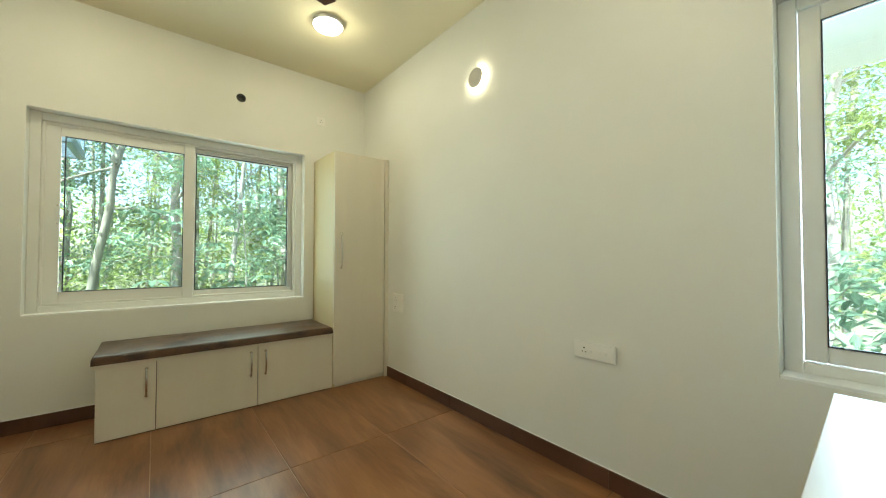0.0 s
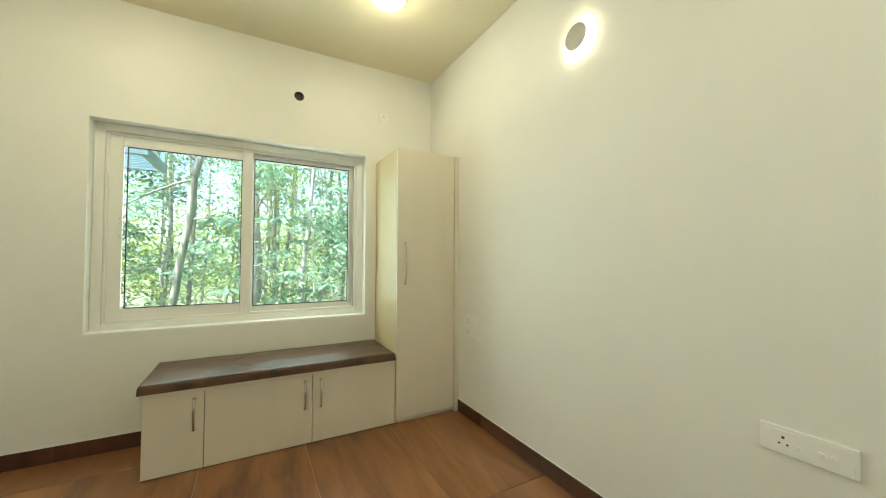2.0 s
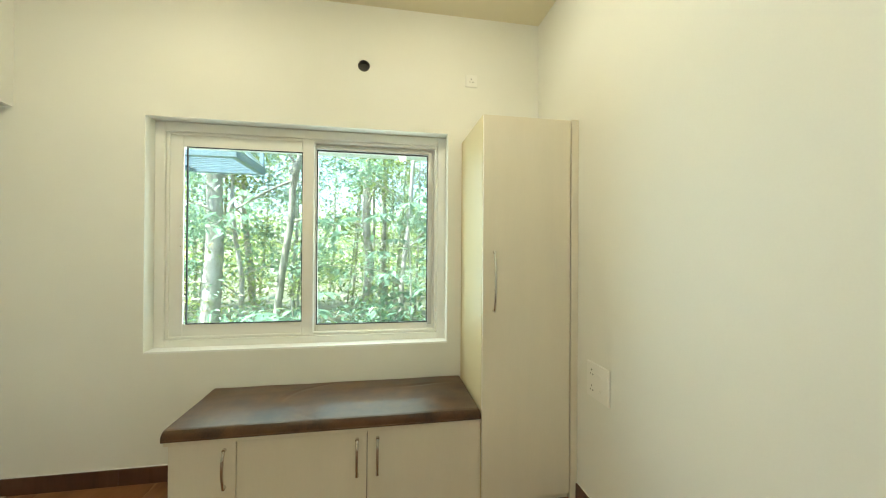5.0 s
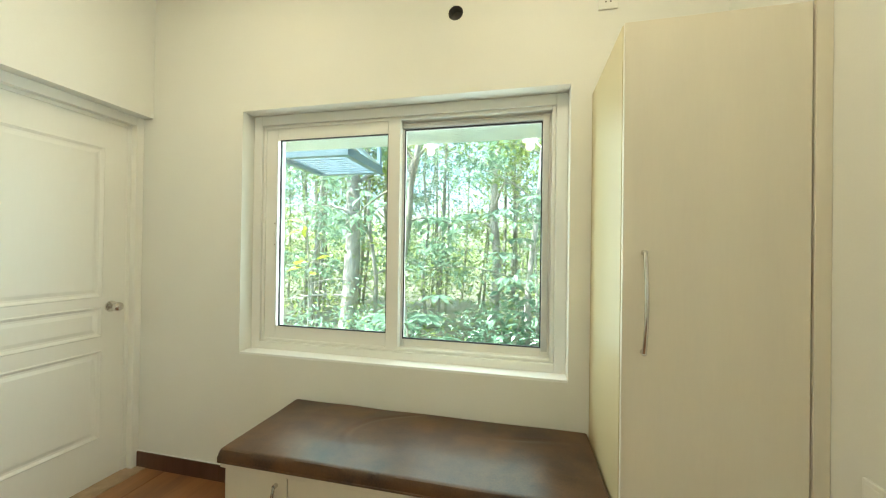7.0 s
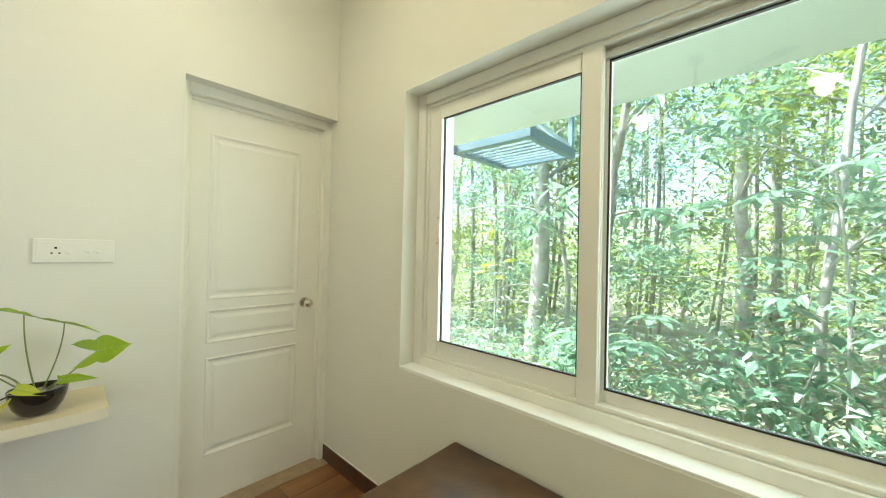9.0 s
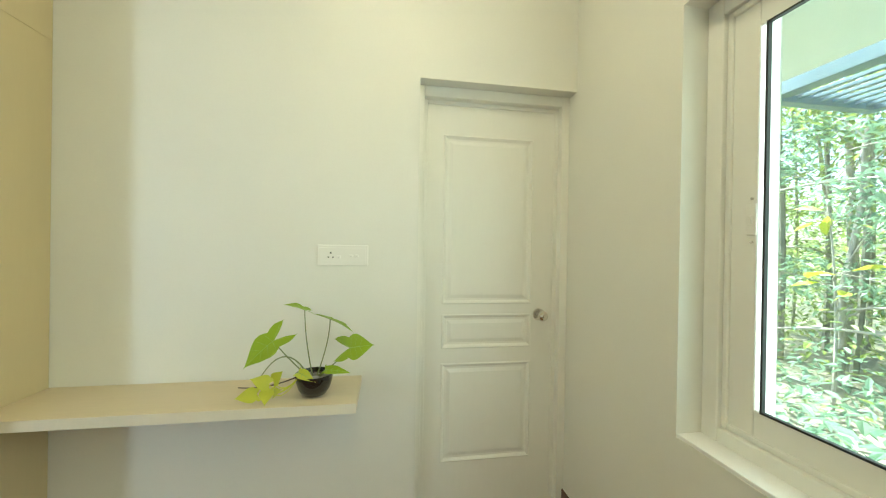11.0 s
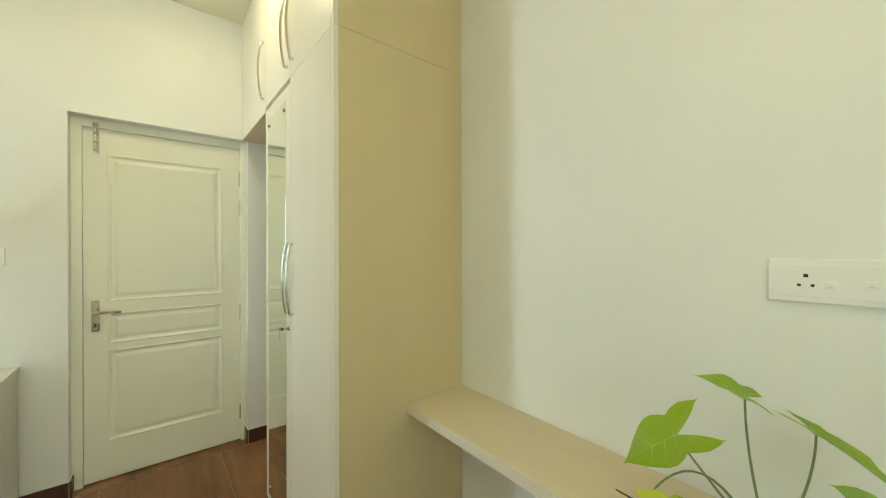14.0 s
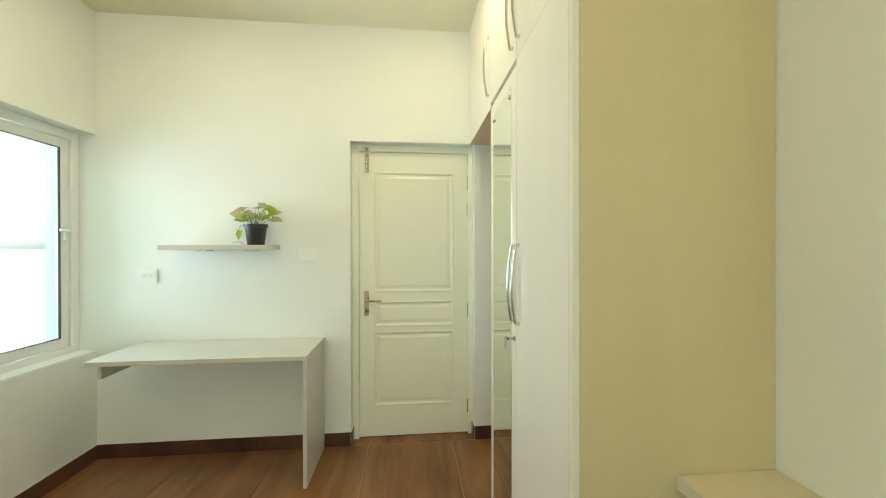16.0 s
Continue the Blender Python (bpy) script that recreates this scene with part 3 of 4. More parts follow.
def loft():
    w = thing("loft_cabinet", (-1.0, 0.52, 2.13), "ivory laminate loft cabinet reaching the ceiling above the wardrobe", "cabinet")
    xb = XW - 0.019
    part("body", solid(XC + 0.002, xb - 0.001, YD + 0.002, YW - 0.019, 2.114, H - 0.002), M_LAM, w)
    part("underside", solid(XC + 0.002, XW - 0.001, YD + 0.002, 0.386, 2.1095, 2.1135, 0.0), M_EDGE, w, "tan wood underside panel")
    # same painted shade as the wardrobe side below
    part("side_panel", solid(XC + 0.002, xb - 0.001, YW - 0.018, YW, 2.134, H - 0.002, 0.001), M_LAM_SHADED, w, "laminate side panel coloured darker for its warm shade")
    part("edge_strip", solid(xb, XW, YW - 0.024, YW, 2.134, H - 0.002, 0.001), M_LAM, w)
    spans = ((YD + 0.003, 0.384, 0.345), (0.387, 0.834, 0.792), (0.837, YW - 0.026, 0.880))
    for a, b, hy in spans:
        z0 = 2.112 if a < 0.3 else 2.134
        d = part("door", solid(xb, XW, a, b, z0, H - 0.003, 0.0015), M_LAM, w)
        bow_handle(d, XW, hy, 2.195, 2.505, (1, 0, 0))
    for y in (-0.1, 0.25):
        part("cam_cap", disc(bmesh.new(), (-0.86, y, 2.1093), (0, 0, -1), 0.009, 0.008, 0.002, 14), M_GAP, w)


wardrobe()
loft()


# ---- wall shelf with plant, between wardrobe and door ----
def shelf_c():
    s = thing("wall_shelf", (-1.16, 1.94, 0.712), "long maple-laminate wall shelf beside the wardrobe", "shelf")
    part("board", solid(XC + 0.001, -1.015, YW + 0.001, 2.55, 0.714, 0.751, 0.002), M_SHELF, s)
    part("edge_band", solid(-1.015, -1.0135, YW + 0.001, 2.55, 0.7142, 0.7508), M_LAM, s, "pale edge banding")
    for y in (1.6, 2.25):
        part("cleat", solid(XC + 0.001, XC + 0.025, y - 0.1, y + 0.1, 0.69, 0.714, 0.002), M_LAM, s)


shelf_c()


def arrow_leaf(bm, base, tip, width, up, fold=0.18, droop=0.14, lobes=0.24):
    """An arrowhead leaf from base to tip with two pointed basal lobes; up is roughly its upper side."""
    base, tip = Vector(base), Vector(tip)
    along = tip - base
    length = along.length
    way = along.normalized()
    side = way.cross(Vector(up)).normalized()
    nor = side.cross(way).normalized()
    seen = {}

    def vert(t, k):
        key = (round(t, 4), round(k, 4))
        if key not in seen:
            ripple = 0.014 * length * math.sin(11 * t + 9 * k) * min(1, abs(k) * 4)
            seen[key] = bm.verts.new(base + way * (t * length) + side * (k * width) + nor * (fold * abs(k) * width + ripple - droop * length * t * abs(t) * (1 if t > 0 else -0.6)))
        return seen[key]

    blade = ((0.0, 0.36), (0.08, 0.42), (0.20, 0.47), (0.34, 0.46), (0.48, 0.39), (0.62, 0.29), (0.76, 0.18), (0.88, 0.08), (0.96, 0.025))
    lobe = ((0.0, 0.0, 0.36), (-0.25, 0.07, 0.43), (-0.55, 0.17, 0.46), (-0.80, 0.27, 0.44), (-1.0, 0.37, 0.40))
    for sgn in (-1, 1):
        for (t0, w0), (t1, w1) in zip(blade, blade[1:]):
            for q0, q1 in ((0, 0.5), (0.5, 1)):
                bm.faces.new((vert(t0, sgn * w0 * q0), vert(t0, sgn * w0 * q1), vert(t1, sgn * w1 * q1), vert(t1, sgn * w1 * q0)))
        for q0, q1 in ((0, 0.5), (0.5, 1)):
            bm.faces.new((vert(0.96, sgn * 0.025 * q0), vert(0.96, sgn * 0.025 * q1), vert(1.04, 0)))
        for (t0, i0, o0), (t1, i1, o1) in zip(lobe, lobe[1:]):
            for q0, q1 in ((0, 0.5), (0.5, 1)):
                bm.faces.new((vert(t0 * lobes, sgn * (i0 + (o0 - i0) * q0)), vert(t0 * lobes, sgn * (i0 + (o0 - i0) * q1)), vert(t1 * lobes, sgn * (i1 + (o1 - i1) * q1)), vert(t1 * lobes, sgn * (i1 + (o1 - i1) * q0))))
        bm.faces.new((vert(-lobes, sgn * 0.37), vert(-lobes, sgn * 0.385), vert(-lobes, sgn * 0.40), vert(-lobes * 1.14, sgn * 0.40)))
    return bm


def veins(bm, base, tip, width, up, fold=0.18, droop=0.14, lobes=0.24):
    """The midrib and side veins that lie on an arrow leaf."""
    base, tip = Vector(base), Vector(tip)
    along = tip - base
    length, way = along.length, along.normalized()
    side = way.cross(Vector(up)).normalized()
    nor = side.cross(way).normalized()

    def on(t, k):
        return base + way * (t * length) - nor * (droop * length * t * t * (1 if t > 0 else 0.6)) + side * (k * width) + nor * (fold * abs(k) * width + 0.0012)

    tube(bm, [on(t / 8, 0) for t in range(8)], 0.0011, 0.0005, 5)
    for t0, t1, k in ((0.02, -0.75 * lobes, 0.33), (0.05, 0.12, 0.44), (0.22, 0.36, 0.36), (0.42, 0.58, 0.26)):
        for sgn in (-1, 1):
            tube(bm, [on(t0 + (t1 - t0) * q / 4, sgn * k * q / 4) for q in range(5)], 0.0007, 0.0003, 4)
    return bm


def syngonium():
    cx, cy, cz = -1.115, 2.381, 0.751
    p = thing("potted_plant", (cx, cy, cz), "green arrowhead vine in a black glazed bowl on the wall shelf", "plant")
    bm = lathe(bmesh.new(), (cx, cy, cz), [(0.030, 0.0), (0.046, 0.008), (0.060, 0.030), (0.068, 0.058), (0.071, 0.080), (0.071, 0.086), (0.066, 0.086), (0.062, 0.066), (0.050, 0.060)], 40)
    part("bowl", bm, M_POT, p, "black glazed ceramic bowl", smooth=True)
    part("soil", disc(bmesh.new(), (cx, cy, cz + 0.058), (0, 0, 1), 0.060, 0.063, 0.012), M_SOIL, p)
    rnd = random.Random(5)
    for i in range(16):
        a, r = rnd.uniform(0, 6.28), rnd.uniform(0.008, 0.048)
        bm = bmesh.new()
        bmesh.ops.create_icosphere(bm, subdivisions=2, radius=rnd.uniform(0.009, 0.016), matrix=Matrix.Translation((cx + r * math.cos(a), cy + r * math.sin(a), cz + 0.072)) @ Matrix.Diagonal((1, 1.3, 0.6, 1)))
        part("pebble", bm, M_STONE, p, smooth=True)
    # leaf: where the stem meets it, its tip, width, material
    leaves = (
        ((0.015, -0.036, 0.335), (0.05, -0.100, 0.372), 0.085, (0.02, 0.30, 1.0), M_GREEN, 0.45),
        ((-0.01, 0.055, 0.292), (0.03, 0.155, 0.262), 0.085, (-0.20, 0.25, 1.0), M_GREEN, 0.50),
        ((0.035, -0.140, 0.226), (0.080, -0.236, 0.146), 0.112, (0.84, -0.25, 0.48), M_GREEN, 0.50),
        ((0.03, 0.136, 0.188), (0.055, 0.224, 0.206), 0.108, (0.86, 0.10, 0.45), M_GREEN, 0.62),
        ((0.03, 0.045, 0.105), (0.05, 0.142, 0.106), 0.050, (0.45, 0.0, 0.9), M_GREEN, 0.06),
        ((0.050, -0.050, 0.106), (0.075, 0.018, 0.082), 0.048, (0.60, 0.2, 0.75), M_LIME, 0.06),
    )
    for base, tip, wd, up, material, lobes in leaves:
        b = Vector((cx, cy, cz)) + Vector(base)
        t = Vector((cx, cy, cz)) + Vector(tip)
        lf = part("leaf", arrow_leaf(bmesh.new(), b, t, wd, up, lobes=lobes), material, p, "", smooth=True)
        part("midrib", veins(bmesh.new(), b, t, wd, up, lobes=lobes), M_VEIN, lf, "pale branching midrib")
        root = Vector((cx + 0.2 * base[0], cy + 0.12 * base[1], cz + 0.068))
        part("stem", tube(bmesh.new(), bend(root, b, (0, base[1] * 0.22, 0.18 * abs(base[1]))), 0.0026, 0.0018, 6), M_STEM, p, smooth=True)
    part("stem", tube(bmesh.new(), bend((cx, cy - 0.02, cz + 0.07), (cx + 0.05, cy - 0.178, cz + 0.10), (0, 0, 0.075)), 0.003, 0.002, 6), M_STEM, p, smooth=True)
    part("runner", tube(bmesh.new(), bend((cx + 0.03, cy - 0.06, cz + 0.082), (cx + 0.06, cy - 0.255, cz + 0.062), (0, 0, -0.014)), 0.0026, 0.0018, 6), M_STEMD, p, "thin dark runner", smooth=True)
    for base, tip, wd in (((0.06, -0.150, 0.070), (0.08, -0.205, 0.100), 0.060), ((0.05, -0.135, 0.075), (0.07, -0.105, 0.118), 0.055), ((0.08, -0.185, 0.042), (0.10, -0.252, 0.040), 0.060), ((0.07, -0.150, 0.052), (0.11, -0.150, 0.016), 0.055), ((0.075, -0.125, 0.040), (0.11, -0.100, 0.065), 0.04)):
        b, t = Vector((cx, cy, cz)) + Vector(base), Vector((cx, cy, cz)) + Vector(tip)
        part("yellow_leaf", arrow_leaf(bmesh.new(), b, t, wd, (0.8, 0.0, 0.6), lobes=0.2), M_LIME, p, "yellow-green young leaf", smooth=True)
        part("stem", tube(bmesh.new(), bend((cx + 0.04, cy - 0.055, cz + 0.078), b, (0.02, 0, -0.02)), 0.002, 0.0015, 5), M_LIME, p, smooth=True)


syngonium()


# ---- bench and tall cabinet under the window ----
YF = 3.08


def bench():
    b = thing("storage_bench", (0.467, 3.33, 0), "low ivory laminate storage bench with three doors under the window", "bench")
    part("carcass", solid(-0.266, 1.203, YF + 0.019, YA - 0.002, 0.0, 0.452), M_LAM, b)
    part("top_board", solid(-0.282, 1.203, YF - 0.012, YA - 0.002, 0.453, 0.474, 0.002), M_LAM, b)
    for x0, x1, hx in ((-0.268, 0.017, -0.031), (0.021, 0.618, 0.572), (0.622, 1.202, 0.672)):
        d = part("door", solid(x0, x1, YF, YF + 0.018, 0.006, 0.4515, 0.0015), M_LAM, b)
        bow_handle(d, hx, YF, 0.238, 0.412, (0, -1, 0), 0.007, 0.030)
    # dark strip stands in for the shade in the gap below the doors
    part("toe_gap_shade", solid(-0.266, 1.202, YF + 0.004, YF + 0.0185, 0.0005, 0.0055), M_GAP, b)
    part("joint", solid(0.0165, 0.0215, YF + 0.012, YF + 0.0188, 0.006, 0.452), M_GAP, b)
    part("joint", solid(0.6175, 0.6225, YF + 0.012, YF + 0.0188, 0.006, 0.452), M_GAP, b)


def cushion():
    c = thing("bench_cushion", (0.46, 3.32, 0.474), "flat dark brown leatherette cushion lying on the storage bench", "cushion")
    bm = bmesh.new()
    nx, ny, x0, x1, y0, y1, z0, z1 = 130, 44, -0.290, 1.200, YF - 0.020, YA - 0.004, 0.4745, 0.536
    rnd = random.Random(2)

    def top(u, v):
        e = min(u, 1 - u) * (x1 - x0)
        f = min(v, 1 - v) * (y1 - y0)
        r = 0.017
        drop = 0.0
        for q in (e, f):
            if q < r:
                drop += r - math.sqrt(max(0, r * r - (r - q) ** 2))
        x, y = x0 + u * (x1 - x0), y0 + v * (y1 - y0)
        puff = 0.004 * noise.noise((x * 4, y * 6, 0)) + 0.010 * min(1, e / 0.2) * min(1, f / 0.15)
        crease = 0.004 * math.exp(-((x - 0.16 - 1.1 * (y - 3.3) ** 2 * 4) / 0.011) ** 2) * min(1, f / 0.08) + 0.005 * math.exp(-((y - 3.42 - 0.15 * (x - 0.9)) / 0.010) ** 2 - ((x - 0.92) / 0.12) ** 2)
        return (x, y, max(z0 + 0.004, z1 - 0.008 - min(drop, 0.045) + puff - crease))

    grid = [[bm.verts.new(top(ease(i / nx), ease(j / ny))) for j in range(ny + 1)] for i in range(nx + 1)]
    for i in range(nx):
        for j in range(ny):
            bm.faces.new((grid[i][j], grid[i + 1][j], grid[i + 1][j + 1], grid[i][j + 1]))
    rim = [grid[i][0] for i in range(nx + 1)] + [grid[nx][j] for j in range(1, ny + 1)] + [grid[i][ny] for i in range(nx - 1, -1, -1)] + [grid[0][j] for j in range(ny - 1, 0, -1)]
    low = [bm.verts.new((v.co.x, v.co.y, z0)) for v in rim]
    for k in range(len(rim)):
        m = (k + 1) % len(rim)
        bm.faces.new((rim[k], rim[m], low[m], low[k]))
    bm.faces.new(low)
    part("cover", bm, M_LEATHER, c, smooth=True)
    part("piping", tube(bmesh.new(), [(x0 + 0.004, y0 + 0.001, z0 + 0.006), (x1 - 0.004, y0 + 0.001, z0 + 0.006)], 0.004, segs=8), M_LEATHER, c, smooth=True)


def ease(t):
    return t * t * t * (6 * t * t - 15 * t + 10) * 0.35 + t * 0.65


def tall_cabinet():
    c = thing("tall_cabinet", (1.47, 3.33, 0), "tall narrow ivory laminate cabinet in the corner beside the window", "cabinet")
    part("carcass", solid(1.222, 1.700, YF + 0.021, YA - 0.002, 0.03, 2.064), M_LAM, c)
    # window-side face takes the shaded laminate colour
    part("side_panel", solid(1.204, 1.2215, YF + 0.001, YA - 0.002, 0.0, 2.066, 0.001), M_LAM_SHADED, c, "laminate side panel coloured darker for its warm shade")
    part("top_panel", solid(1.2225, 1.7005, YF + 0.001, YA - 0.002, 2.0645, 2.0685, 0.0), M_LAM, c)
    d = part("door", solid(1.206, 1.697, YF - 0.018, YF, 0.036, 2.064, 0.0015), M_LAM, c)
    part("plinth", solid(1.2225, 1.700, YF + 0.006, YF + 0.020, 0.0, 0.029), M_LAM, c)
    part("filler_strip", solid(1.702, XB - 0.001, YF - 0.022, YA - 0.002, 0.0, 2.068, 0.001), M_LAM, c, "filler strip against the wall")
    bow_handle(d, 1.266, YF - 0.018, 1.037, 1.343, (0, -1, 0), 0.0065, 0.034)


bench()
cushion()
tall_cabinet()


# ---- desk, wall shelf and plant on wall D ----
def desk():
    d = thing("desk", (0.9, -0.06, 0), "pale laminate wall desk with one side panel", "desk")
    part("desktop", solid(0.292, 1.452, YD + 0.001, 0.168, 0.736, 0.762, 0.002), M_DESK, d)
    part("side_panel", solid(0.296, 0.318, YD + 0.013, 0.150, 0.0, 0.736, 0.0015), M_DESK, d)
    part("back_cleat", solid(0.318, 1.425, YD + 0.001, YD + 0.019, 0.666, 0.736, 0.001), M_DESK, d)
    part("cleat", solid(1.400, 1.420, YD + 0.019, 0.115, 0.652, 0.736, 0.001), M_DESK, d, "short wooden support cleat")


def shelf_d():
    s = thing("wall_shelf", (0.9, -0.18, 1.36), "short maple-laminate wall shelf above the desk", "shelf")
    part("board", solid(0.590, 1.245, YD + 0.001, -0.085, 1.361, 1.392, 0.002), M_DESK, s)
    for x in (0.72, 1.02):
        part("cleat", solid(x, x + 0.07, YD + 0.001, -0.20, 1.354, 1.361, 0.001), M_DESK, s)


def pink_plant():
    cx, cy, cz = 0.700, -0.165, 1.392
    p = thing("potted_plant", (cx, cy, cz), "pinkish-green leafy plant in black plastic pot on the wall shelf", "plant")
    bm = lathe(bmesh.new(), (cx, cy, cz), [(0.048, 0.0), (0.050, 0.002), (0.064, 0.112), (0.070, 0.114), (0.071, 0.134), (0.066, 0.134), (0.062, 0.118), (0.050, 0.115)], 36)
    part("pot", bm, M_NURSERY, p, "black plastic nursery pot", smooth=True)
    part("soil", disc(bmesh.new(), (cx, cy, cz + 0.108), (0, 0, 1), 0.060, 0.062, 0.012), M_SOIL, p)
    rnd = random.Random(11)
    for i in range(20):
        a = i * 2.4 + rnd.uniform(-0.3, 0.3)
        r, z = rnd.uniform(0.02, 0.115), rnd.uniform(0.16, 0.255)
        if i < 3:
            a, r, z = (2.6, 2.9, 2.2)[i], 0.13, (0.20, 0.165, 0.18)[i]
        z = min(z, 0.27 - 0.55 * r)
        b = Vector((cx + 0.9 * r * math.cos(a), cy + min(0.8 * r * math.sin(a), 0.12), cz + z))
        if b.y < YD + 0.05:
            b.y = YD + 0.05
        t = b + Vector((math.cos(a) * 0.070, max(-0.03, math.sin(a) * 0.06), rnd.uniform(-0.012, 0.022)))
        part("leaf", arrow_leaf(bmesh.new(), b, t, rnd.uniform(0.055, 0.078), (rnd.uniform(-0.4, 0.4), 0.75, rnd.uniform(0.35, 0.8)), lobes=0.25), M_PINK if i % 3 else M_GREEN, p, smooth=True)
        part("stem", tube(bmesh.new(), bend((cx + 0.15 * r * math.cos(a), cy, cz + 0.115), b, (0, 0, 0.012), 6), 0.002, 0.0014, 5), M_STEM, p, smooth=True)
    b = Vector((cx + 0.075, cy + 0.05, cz + 0.085))
    part("leaf", arrow_leaf(bmesh.new(), b, b + Vector((0.01, 0.01, -0.055)), 0.045, (0.2, 1, 0.2), lobes=0.2), M_GREEN, p, smooth=True)
    part("stem", tube(bmesh.new(), bend((cx + 0.05, cy + 0.02, cz + 0.12), b, (0.012, 0.01, 0.02), 6), 0.002, 0.0014, 5), M_STEM, p, smooth=True)
    part("stem", tube(bmesh.new(), bend((cx + 0.045, cy + 0.055, cz + 0.004), (cx + 0.12, cy + 0.06, cz + 0.012), (0, 0, 0.012), 6), 0.002, 0.0014, 5), M_STEM, p, smooth=True)


desk()
shelf_d()
pink_plant()


# ---- electrical plates ----
def plate(name, axis, at, sign, u0, u1, z0, z1, label, items, tilt=0):
    """A wall plate; items: ('pin', u, z), ('key', u, z, w, h). u and z are metres from the plate's middle."""
    um, zm = (u0 + u1) / 2, (z0 + z1) / 2
    base = (um, at, zm) if axis == "y" else (at, um, zm)
    p = thing(name, base, label, "switch plate")

    def slab(a, b, c, e, d0, d1, bev):
        q0, q1 = sorted((at + sign * d0, at + sign * d1))
        return solid(a, b, q0, q1, c, e, bev) if axis == "y" else solid(q0, q1, a, b, c, e, bev)

    pl = part("cover_plate", slab(u0, u1, z0, z1, 0.0005, 0.010, 0.003), M_PLATE, p)
    part("insert", slab(u0 + 0.010, u1 - 0.010, z0 + 0.012, z1 - 0.012, 0.010, 0.0115, 0.0007), M_PLATE, p)
    for it in items:
        u, z = um + it[1], zm + it[2]
        if it[0] == "pin":
            for du, dz, r in ((0, 0.011, 0.0036), (-0.010, -0.009, 0.0028), (0.010, -0.009, 0.0028)):
                part("pin_hole", slab(u + du - r, u + du + r, z + dz - r, z + dz + r, 0.0115, 0.0121, 0.0), M_HOLE, p)
        else:
            k = part("rocker", slab(u - it[3] / 2, u + it[3] / 2, z - it[4] / 2, z + it[4] / 2, 0.0115, 0.0155, 0.0012), M_PLATE, p)
            part("marker", slab(u - 0.003, u + 0.003, z - it[4] / 2 + 0.002, z - it[4] / 2 + 0.0035, 0.0155, 0.0158, 0.0), M_ALU, k)


PIN_KEYS = [("pin", -0.052, 0), ("key", -0.018, -0.007, 0.018, 0.012), ("key", 0.036, -0.002, 0.017, 0.012), ("key", 0.060, -0.002, 0.017, 0.012)]
plate("socket_plate", "y", YA, -1, 1.224, 1.306, 2.442, 2.524, "white single three-pin wall socket near the ceiling", [("pin", 0, 0)])
plate("switch_socket_plate", "x", XB, -1, 2.775, 2.955, 0.618, 0.792, "white square switch and socket plate beside the cabinet", [("pin", 0.045, 0.040), ("key", -0.02, 0.040, 0.018, 0.014), ("pin", 0.045, -0.040), ("key", -0.02, -0.040, 0.018, 0.014)])
plate("switch_socket_plate", "x", XB, -1, 0.893, 1.113, 0.612, 0.698, "white long switch and socket plate low on the wall", [(q[0], -q[1], *q[2:]) for q in PIN_KEYS])
plate("switch_socket_plate", "x", XC, 1, 2.349, 2.571, 1.248, 1.340, "white long switch and socket plate above the shelf", PIN_KEYS)
plate("switch_plate", "y", YD, 1, 1.368, 1.492, 1.142, 1.234, "white wall plate with data sockets above the desk", [("key", -0.018, 0.004, 0.026, 0.016), ("key", 0.024, 0.004, 0.020, 0.016)])
plate("switch_plate", "y", YD, 1, 0.338, 0.464, 1.277, 1.369, "white switch plate beside the entry door", [("key", 0.0, 0.002, 0.020, 0.016)])


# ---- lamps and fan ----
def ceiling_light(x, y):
    c = thing("ceiling_light", (x, y, H), "round white surface-mounted ceiling light, switched on; two of four are added fill", "lamp", "ceiling lights")
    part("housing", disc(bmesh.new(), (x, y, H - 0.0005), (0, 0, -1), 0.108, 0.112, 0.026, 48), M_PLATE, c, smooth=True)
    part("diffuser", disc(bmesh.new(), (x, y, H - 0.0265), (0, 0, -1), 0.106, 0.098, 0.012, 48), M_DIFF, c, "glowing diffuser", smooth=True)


def sconce():
    y, z = 1.838, 2.387
    s = thing("wall_lamp", (XB, y, z), "round wall lamp with a grey disc lit from behind", "lamp")
    part("mount", disc(bmesh.new(), (XB - 0.0005, y, z), (-1, 0, 0), 0.045, 0.045, 0.010), M_PLATE, s)
    part("light_ring", disc(bmesh.new(), (XB - 0.011, y, z), (-1, 0, 0), 0.056, 0.056, 0.014, 40), M_RING, s, "glowing ring")
    part("face_disc", disc(bmesh.new(), (XB - 0.026, y, z), (-1, 0, 0), 0.068, 0.066, 0.008, 48), M_GREY, s, "grey metal front disc", smooth=True)


